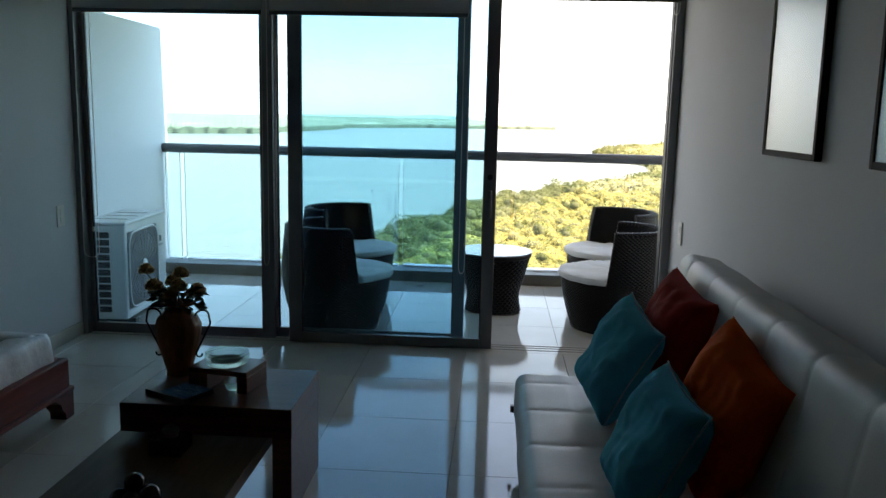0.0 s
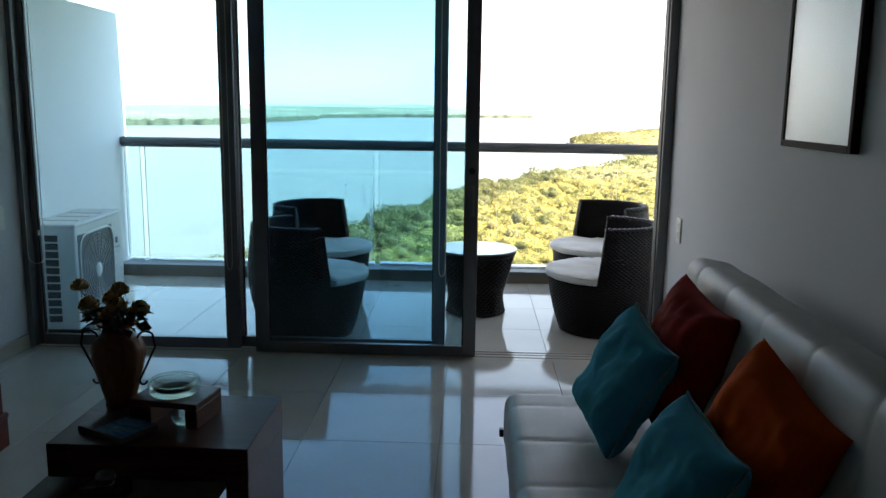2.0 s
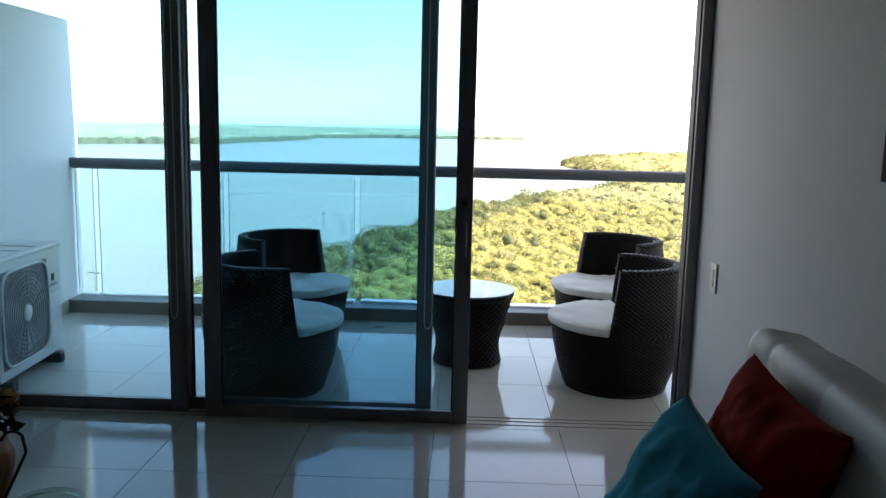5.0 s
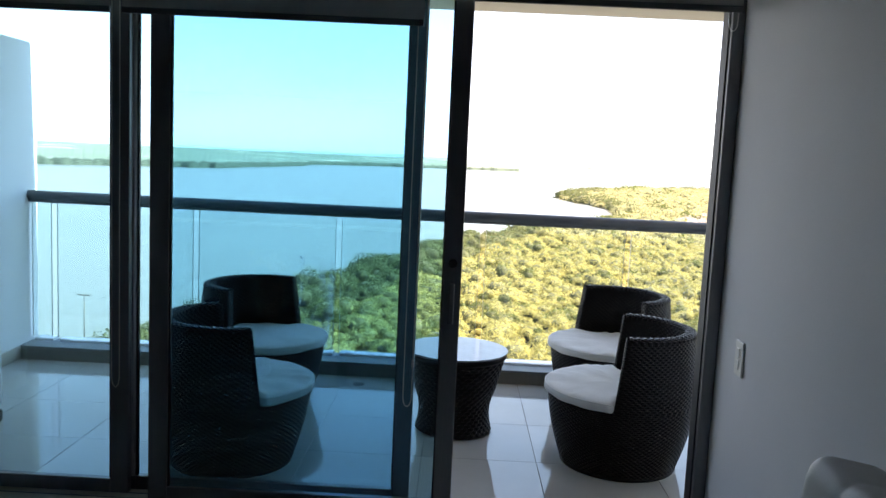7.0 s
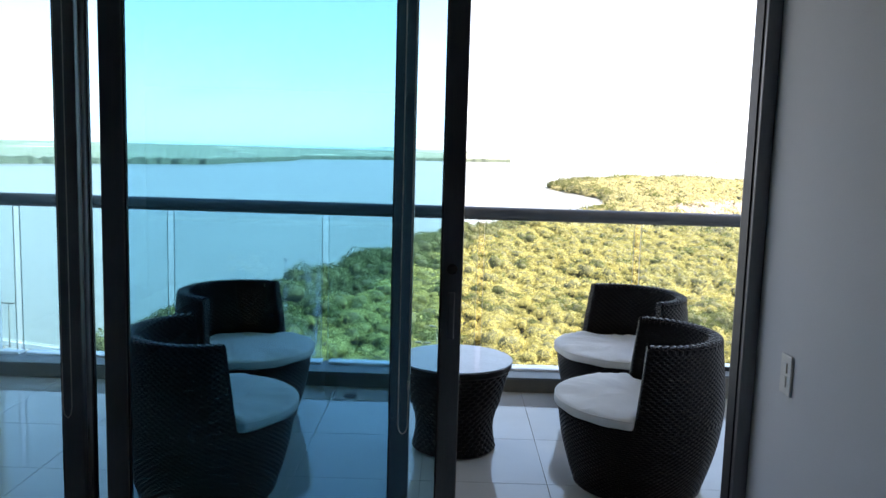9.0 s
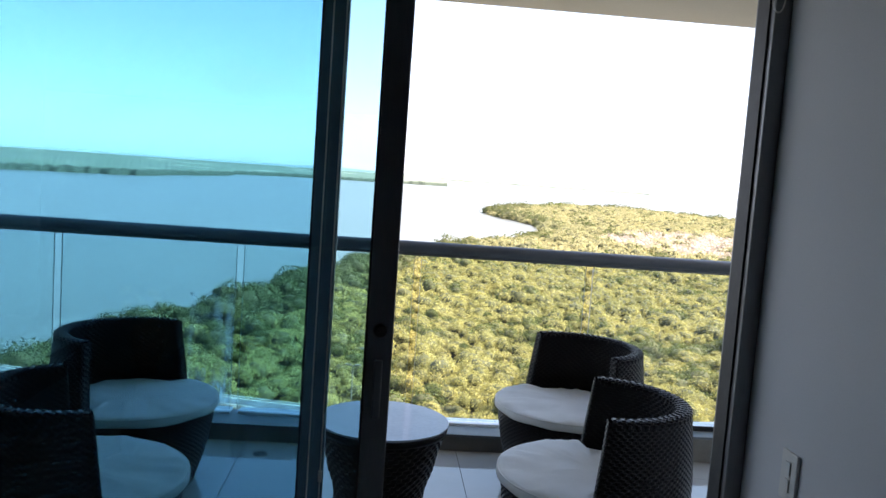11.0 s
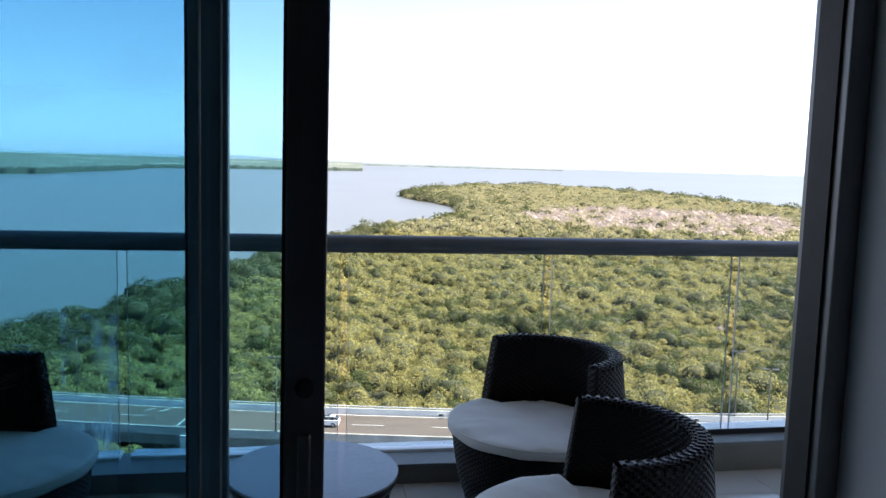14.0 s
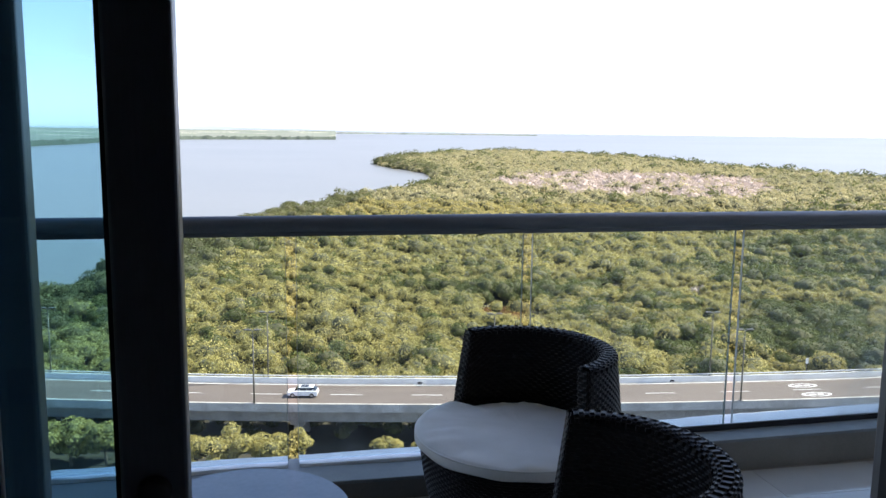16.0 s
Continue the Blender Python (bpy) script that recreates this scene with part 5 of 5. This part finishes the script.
def pose_by(top, right, down, size=0.42):
    """Places a cushion by its upper corners (far, near) and the way its face hangs down."""
    a, b = Vector(top), Vector(right)
    ex = (b - a).normalized()
    ez = Vector(down)
    ez = (ez - ex * ez.dot(ex)).normalized()
    ey = ez.cross(ex)
    c = (a + b) / 2 - ez * (size / 2)
    m = Matrix((ex, ey, ez)).transposed().to_4x4()
    m.translation = c
    return m


still = Matrix.Identity(4)
pillow(pose_by((0.768, 3.5, 0.853), (0.81, 3.03, 0.806), (0.34, 0.08, 0.94), 0.46), still, M_RED, "dark red square scatter cushion leaning on the sofa back", 0.46, seed=1)
pillow(pose_by((0.6, 3.46, 0.748), (0.65, 3.07, 0.684), (0.42, 0.16, 0.88), 0.4), still, M_TEAL, "turquoise square scatter cushion with a pale seam on the sofa", 0.4, seed=2, seam=True)
pillow(pose_by((0.775, 2.745, 0.84), (0.812, 2.33, 0.75), (0.32, 0.06, 0.95), 0.44), still, M_ORANGE, "burnt orange square scatter cushion leaning on the sofa back", 0.44, seed=3)
pillow(pose_by((0.595, 2.745, 0.692), (0.625, 2.37, 0.665), (0.4, 0.1, 0.88), 0.39), still, M_TEAL, "turquoise square scatter cushion before the orange one", 0.39, seed=4, seam=True)


# ---- coffee table and what stands on it ----
ct = thing("coffee_table", (-0.93, 2.67, 0), "two-tier dark veneered coffee table with warm brown lower top", "coffee table")
ctm = Matrix.Translation((0.93, -2.7, 0))
part("upper_top", turned(box(-1.215, -0.61, 3.003, 3.442, 0.295, 0.40, 0.003), ctm), M_WENGE, ct, "thick dark upper top")
part("side_panel", turned(box(-0.68, -0.612, 3.006, 3.440, 0, 0.2945, 0.003), ctm), M_WENGE, ct)
part("side_panel", turned(box(-1.213, -1.15, 3.2, 3.440, 0, 0.2945, 0.003), ctm), M_WENGE, ct)
part("lower_top", turned(box(-1.25, -0.71, 1.95, 3.14, 0.225, 0.27, 0.003), ctm), M_OAK, ct, "warm brown lower top")
part("lower_leg", turned(box(-1.245, -0.715, 1.955, 2.01, 0, 0.2245, 0.003), ctm), M_WENGE, ct)

TOP, LOW = 0.40, 0.27
vase = thing("vase", (-1.13, 3.305, TOP), "brown earthenware amphora vase with wrought-iron handles", "vase")
prof = [(0, 0), (0.048, 0), (0.05, 0.006), (0.047, 0.014), (0.056, 0.05), (0.072, 0.11), (0.084, 0.165), (0.085, 0.195), (0.074, 0.225), (0.048, 0.246), (0.038, 0.256), (0.043, 0.268), (0.062, 0.277), (0.064, 0.283), (0.056, 0.286), (0.036, 0.272), (0.03, 0.25), (0.03, 0.2), (0, 0.2)]
body = lathe(prof, 48)
for v in body.verts:
    r = math.hypot(v.co.x, v.co.y)
    if r > 0.04 and 0.02 < v.co.z < 0.24:
        a = math.atan2(v.co.y, v.co.x)
        k = 1 + 0.018 * math.cos(a * 14)
        v.co.x, v.co.y = v.co.x * k, v.co.y * k
part("body", body, M_TERRA, vase, "ribbed brown body", True)
for s in (-1, 1):
    pts = []
    for k in range(25):
        f = k / 24
        if f < 0.5:
            t = math.pi * (0.95 - f * 1.5)
            pts.append((s * (0.096 + 0.032 * math.cos(t)), 0, 0.215 + 0.036 * math.sin(t) + 0.004))
        else:
            g = (f - 0.5) / 0.5
            pts.append((s * (0.125 - 0.058 * g), 0, 0.205 - 0.12 * g))
    for k in range(1, 8):
        t = math.pi * k / 7
        pts.append((s * (0.067 + 0.012 - 0.012 * math.cos(t)), 0, 0.085 - 0.014 * math.sin(t)))
    part("handle", tube(pts, 0.0038, 7), M_IRON, vase, "thin black iron scroll handle", True)

flowers = thing("flowers", (-1.13, 3.305, TOP + 0.2), "bunch of faded yellow artificial roses with dark leaves", "flowers")
random.seed(8)
heads = [(-0.12, 0.0, 0.175, 0.026), (-0.075, -0.03, 0.125, 0.03), (-0.105, 0.02, 0.115, 0.025), (-0.03, 0.03, 0.13, 0.028), (0.015, 0.0, 0.165, 0.028), (0.02, -0.03, 0.125, 0.03), (0.075, 0.01, 0.105, 0.03), (0.045, 0.03, 0.09, 0.025), (-0.02, -0.02, 0.095, 0.028)]
for hx, hy, hz, hr in [(a * 0.98, b * 1.2, c * 1.1, d * 1.3) for a, b, c, d in heads]:
    part("stem", tube([(0, 0, 0.01), (hx * 0.35, hy * 0.35, hz * 0.5), (hx, hy, hz)], 0.0022, 5), M_SPRIG, flowers)
    petals = bmesh.new()
    for lay, (cnt, rr, tilt) in enumerate(((7, 1.0, 0.55), (7, 0.9, 0.95), (6, 0.75, 1.25), (5, 0.55, 1.45), (3, 0.35, 1.55))):
        for k in range(cnt):
            a = 2 * math.pi * k / cnt + lay * 0.5 + random.uniform(-0.2, 0.2)
            rows = []
            for i in range(5):
                f = i / 4
                wid = hr * (0.3 + 0.4 * rr) * math.sin(math.pi * (0.12 + 0.8 * f))
                out = hr * rr * f * math.cos(tilt * f)
                up = hr * (0.45 + 0.55 * rr) * f * math.sin(tilt * f) * 1.15 + hr * 0.06 * lay
                rows.append([petals.verts.new((hx + out * math.cos(a) - w * wid * math.sin(a), hy + out * math.sin(a) + w * wid * math.cos(a), hz + up - abs(w) * 0.15 * wid)) for w in (-1, 0, 1)])
            for p, q in zip(rows, rows[1:]):
                for i in range(2):
                    petals.faces.new((p[i], p[i + 1], q[i + 1], q[i]))
    part("blossom", petals, M_PETAL, flowers, "faded yellow rose head", True)
for k in range(90):
    a = random.uniform(0, 6.28)
    d = random.uniform(0.015, 0.085)
    z = random.uniform(0.055, 0.135) - 0.3 * max(0, d - 0.05)
    leaf = bmesh.new()
    ln, wd = random.uniform(0.03, 0.048), random.uniform(0.011, 0.017)
    c = [leaf.verts.new(p) for p in ((0, 0, 0), (ln * 0.45, -wd, 0.004), (ln, 0, -0.006), (ln * 0.45, wd, 0.004), (ln * 0.45, 0, -0.003))]
    for q in ((0, 1, 4), (1, 2, 4), (2, 3, 4), (3, 0, 4)):
        leaf.faces.new([c[i] for i in q])
    turned(leaf, pose(d * math.cos(a), d * 0.6 * math.sin(a), z, random.uniform(-50, 50), random.uniform(-40, 40), math.degrees(a)))
    part("leaf", leaf, M_SPRIG, flowers)

boxm = thing("wooden_stand", (-0.905, 3.205, TOP), "small dark wooden bridge-shaped stand on the coffee table", "stand", turn=-9)
part("board", box(-0.115, 0.115, -0.085, 0.085, 0.062, 0.082, 0.003), M_WENGE, boxm)
for x0, x1 in ((-0.115, -0.04), (0.075, 0.115)):
    part("side", box(x0, x1, -0.085, 0.085, 0, 0.0618, 0.003), M_WENGE, boxm)
dish = thing("glass_ashtray", (-0.91, 3.21, TOP + 0.083), "round clear glass ashtray on the wooden stand", "ashtray")
part("bowl", lathe([(0, 0), (0.07, 0), (0.078, 0.006), (0.082, 0.03), (0.078, 0.036), (0.07, 0.036), (0.064, 0.03), (0.06, 0.012), (0, 0.01)], 48), M_THINGLASS, dish, smooth=True)
part("ash_bed", lathe([(0, 0.015), (0.056, 0.0145), (0.057, 0.0125), (0, 0.0125)], 40), M_ASH, dish, "dark inside of the ashtray")
part("rim", lathe([(0.067, 0.036), (0.079, 0.036), (0.08, 0.043), (0.073, 0.047), (0.067, 0.043)], 48, close=True), M_THINGLASS, dish, smooth=True)
lower_dish = thing("glass_bowl", (-0.865, 3.17, TOP + 0.001), "small clear glass bowl under the wooden stand", "bowl")
part("bowl", lathe([(0, 0), (0.035, 0), (0.05, 0.03), (0.047, 0.03), (0.033, 0.005), (0, 0.005)], 32), M_THINGLASS, lower_dish, smooth=True)
mag = thing("booklet", (-1.045, 3.085, TOP), "dark booklet with a blue seascape cover on the coffee table", "booklet", turn=-28)
part("page_block", box(-0.1, 0.1, -0.068, 0.068, 0.0005, 0.018, 0.002), M_PAPER, mag)
part("cover_print", box(-0.03, 0.098, -0.062, 0.062, 0.0182, 0.0192), M_BLUEPRINT, mag, "blue seascape print")

orb = thing("glass_candle_holder", (-1.0, 2.89, LOW), "small clear glass holder on a dark base", "candle holder")
part("base", box(-0.055, 0.055, -0.055, 0.055, 0, 0.05, 0.006), M_CERAMIC, orb, "dark square base")
part("glass", turned(lathe([(0, 0), (0.022, 0.002), (0.032, 0.018), (0.024, 0.036), (0.012, 0.042), (0, 0.043)], 24), pose(0, 0, 0.05)), M_GLASS, orb, "clear glass drop", True)
part("dish", turned(lathe([(0, 0), (0.05, 0.003), (0.052, 0.008), (0, 0.006)], 28), pose(-0.012, -0.01, 0.047)), M_GLASS, orb, "thin glass dish", True)

orn = thing("ceramic_ornament", (-0.945, 2.52, LOW), "dark glazed ornament of clustered round balls", "ornament")
for k, (dx, dy, dz, r) in enumerate([(-0.012, 0.0, 0.062, 0.03), (0.04, -0.02, 0.034, 0.034), (-0.045, -0.03, 0.028, 0.028), (0.0, -0.05, 0.03, 0.03)]):
    part("ball", turned(lathe([(r * math.sin(math.pi * j / 12) if 0 < j < 12 else 0, -r * math.cos(math.pi * j / 12)) for j in range(13)], 24), Matrix.Translation((dx, dy, dz))), M_CERAMIC, orn, smooth=True)


# ---- daybed ----
def daybed():
    ob = thing("daybed", (-2.2, 3.0, 0), "low carved red mahogany daybed with covered mattress", "daybed")
    off = Matrix.Translation((2.2, -3.0, 0))
    x0, x1, y0, y1 = -2.48, -1.86, 1.97, 3.83
    part("side_rail", turned(box(x1 - 0.05, x1, y0, y1, 0.13, 0.275, 0.008), off), M_MAHOGANY, ob, "red mahogany side rail")
    part("side_rail", turned(box(x0, x0 + 0.05, y0, y1, 0.13, 0.275, 0.008), off), M_MAHOGANY, ob)
    part("end_rail", turned(box(x0 + 0.05, x1 - 0.05, y1 - 0.05, y1, 0.13, 0.275, 0.006), off), M_MAHOGANY, ob)
    part("end_rail", turned(box(x0 + 0.05, x1 - 0.05, y0, y0 + 0.05, 0.13, 0.275, 0.006), off), M_MAHOGANY, ob)
    part("moulding", turned(box(x1 - 0.06, x1 + 0.014, y0, y1 + 0.014, 0.118, 0.142, 0.008), off), M_MAHOGANY, ob, "rounded lower moulding")
    part("slat_base", turned(box(x0 + 0.05, x1 - 0.05, y0 + 0.05, y1 - 0.05, 0.16, 0.2), off), M_MAHOGANY, ob)
    for cx, sx in ((x1 + 0.008, -1), (x0 - 0.0, 1)):
        for cy, sy in ((y1 + 0.008, -1), (y0, 1)):
            leg = prism([(0, 0), (0.07, 0), (0.075, 0.035), (0.1, 0.06), (0.11, 0.085), (0.16, 0.118), (0, 0.118)], 0, 0.075)
            turned(leg, Matrix(((0, 0, sx, cx), (sy, 0, 0, cy), (0, 1, 0, 0), (0, 0, 0, 1))))
            bmesh.ops.recalc_face_normals(leg, faces=leg.faces)
            part("leg", turned(leg, off), M_MAHOGANY, ob, "scrolled bracket foot")
    matt = padded(x0 + 0.06, x1 - 0.065, y0 + 0.06, y1 - 0.065, 0.2, 0.395, (), (), 0.0, 0.03, 12, 40, 6)
    part("mattress", turned(matt, off), M_MATTRESS, ob, "grey mattress", True)
    # crumpled pale cover hanging over the mattress edge
    cover = bmesh.new()
    rows = []
    path = [(-0.11, 0.4), (-0.05, 0.402), (0.0, 0.4), (0.012, 0.385), (0.018, 0.35), (0.02, 0.31), (0.022, 0.27), (0.016, 0.245)]
    pts = [(x1 - 0.065, y0 + 0.1 + (y1 - y0 - 0.165) * k / 70, 1.0, 0.0) for k in range(71)]
    pts += [(x1 - 0.065 - 0.5 * k / 20, y1 - 0.065, 0.0, 1.0) for k in range(1, 21)]
    for px, py, nx, ny in pts:
        row = []
        for i, (o, z) in enumerate(path):
            w = 0.012 * noise.noise((px * 18, py * 18, z * 6)) * (1 if i > 1 else 0.5)
            row.append(cover.verts.new((px + nx * (o + w), py + ny * (o + w), z + 0.008 * noise.noise((px * 9, py * 9, i)))))
        rows.append(row)
    for a, b in zip(rows, rows[1:]):
        for i in range(len(path) - 1):
            cover.faces.new((a[i], b[i], b[i + 1], a[i + 1]))
    cloth = part("cover", turned(cover, off), M_COVER, ob, "crumpled translucent white cover", True)
    mod = cloth.modifiers.new("thickness", "SOLIDIFY")
    mod.thickness = 0.003
    return ob


daybed()


# ---- car on the viaduct ----
def car(place, turn):
    """A white sport utility car, nose towards -x."""
    ob = thing("car", place, "white sport utility car with dark windows driving on the viaduct", "car", turn=turn)
    side = [(-2.25, 0.35), (-2.3, 0.6), (-2.2, 0.85), (-1.3, 1.02), (-1.15, 1.05), (1.9, 1.12), (2.2, 1.05), (2.28, 0.7), (2.2, 0.35)]
    body = bmesh.new()
    rows = []
    for w, k in ((-0.93, 0.97), (-0.8, 1.0), (0.8, 1.0), (0.93, 0.97)):
        rows.append([body.verts.new((x * k, w, z if abs(w) < 0.9 else 0.35 + (z - 0.35) * 0.93)) for x, z in side])
    for a, b in zip(rows, rows[1:]):
        for i in range(len(side)):
            body.faces.new((a[i], a[(i + 1) % len(side)], b[(i + 1) % len(side)], b[i]))
    body.faces.new(rows[0][::-1])
    body.faces.new(rows[-1])
    bmesh.ops.recalc_face_normals(body, faces=body.faces)
    part("body", body, M_CARPAINT, ob, "white painted body")
    cab = bmesh.new()
    outline = [(-1.25, 1.03), (-0.55, 1.5), (1.55, 1.52), (2.1, 1.1)]
    rows = [[cab.verts.new((x, s * (0.82 if z < 1.3 else 0.66), z)) for x, z in outline] for s in (-1, 1)]
    for i in range(4):
        cab.faces.new((rows[0][i], rows[0][(i + 1) % 4], rows[1][(i + 1) % 4], rows[1][i]))
    cab.faces.new(rows[0][::-1])
    cab.faces.new(rows[1])
    part("windows", cab, M_CARGLASS, ob, "dark tinted windows")
    part("roof", box(-0.55, 1.62, -0.68, 0.68, 1.5, 1.58, 0.035), M_CARPAINT, ob, "white roof")
    part("sunroof", box(-0.3, 0.9, -0.45, 0.45, 1.581, 1.59), M_CARGLASS, ob, "dark glass roof panel")
    for s in (-1, 1):
        for xa, xb in ((-0.4, -0.33), (0.65, 0.72), (1.52, 1.62)):
            part("pillar", box(xa, xb, s * 0.79 - 0.02, s * 0.79 + 0.02, 1.02, 1.3), M_CARPAINT, ob)
        part("roof_rail", box(-0.2, 1.4, s * 0.6 - 0.02, s * 0.6 + 0.02, 1.582, 1.63, 0.01), M_RIM, ob)
        part("mirror", box(-0.85, -0.7, s * 0.95 - 0.1, s * 0.95 + 0.1, 1.02, 1.15, 0.03), M_CARPAINT, ob)
        part("headlight", box(-2.26, -1.95, s * 0.7 - 0.16, s * 0.7 + 0.16, 0.72, 0.84, 0.02), M_LAMPWHITE, ob)
        part("tail_lamp", box(2.1, 2.27, s * 0.72 - 0.13, s * 0.72 + 0.13, 0.8, 1.0, 0.02), M_LAMPRED, ob)
        for x in (-1.42, 1.4):
            wheel = part("wheel", turned(lathe([(0.2, -0.1), (0.33, -0.1), (0.36, -0.06), (0.36, 0.06), (0.33, 0.1), (0.2, 0.1)], 28, close=True), pose(x, s * 0.86, 0.36, 90)), M_TYRE, ob, "black tyre", True)
            part("rim", turned(lathe([(0, 0.07), (0.06, 0.09), (0.2, 0.095), (0.21, 0.05), (0.2, -0.095), (0.06, -0.09), (0, -0.07)], 20), pose(x, s * 0.86, 0.36, 90)), M_RIM, wheel, "alloy rim")
    part("sill", box(-2.1, 2.1, -0.9, 0.9, 0.22, 0.36, 0.03), M_TYRE, ob, "dark lower trim")
    return ob


suv = car(along(3.1, -0.45, DECK_Z), -11)
suv.scale = (0.86, 0.86, 0.86)


# ---- floor tiles, last ----
def lay_tiles(parent, material, xs, ys, z, pitch_x, pitch_y, clip):
    """Single tiles with bevelled edges; whole ones share one mesh."""
    x0, x1, y0, y1 = clip
    shared = {}
    for a in xs:
        for b in ys:
            u0, u1, v0, v1 = max(a, x0), min(a + pitch_x, x1), max(b, y0), min(b + pitch_y, y1)
            if u1 - u0 < 0.03 or v1 - v0 < 0.03:
                continue
            key = (round(u1 - u0, 3), round(v1 - v0, 3))
            if key not in shared:
                g = 0.0012
                bm = box(-key[0] / 2 + g, key[0] / 2 - g, -key[1] / 2 + g, key[1] / 2 - g, -0.008, 0.0)
                bmesh.ops.bevel(bm, geom=[e for e in bm.edges if all(v.co.z > -0.001 for v in e.verts)], offset=0.0008, segments=1, affect="EDGES")
                me = bpy.data.meshes.new("tile")
                bm.to_mesh(me)
                bm.free()
                me.materials.append(material)
                shared[key] = me
            ob = new("tile", shared[key])
            ob.location = ((u0 + u1) / 2, (v0 + v1) / 2, z)
            ob.parent = parent


lay_tiles(floor, M_TILE, [0.5 + PITCH * k for k in range(-6, 2)], [YD - 0.045 - 0.58 * k for k in range(1, 8)], 0.0, PITCH, 0.58, (XL, XR, YN, YD - 0.045))
lay_tiles(floor, M_TILE, [0.5 + PITCH * k for k in range(-12, 2)], [YD - 0.045 - 0.58 * k for k in range(7, 23)], 0.0, PITCH, 0.58, (XN, XR, YB, YN))
lay_tiles(floor_out, M_TILE_OUT, [0.5 + PITCH * k for k in range(-6, 8)], [5.39 + 0.58 * k for k in range(-1, 4)], DECK, PITCH, 0.58, (-2.94, 4.86, 5.32, 7.40))
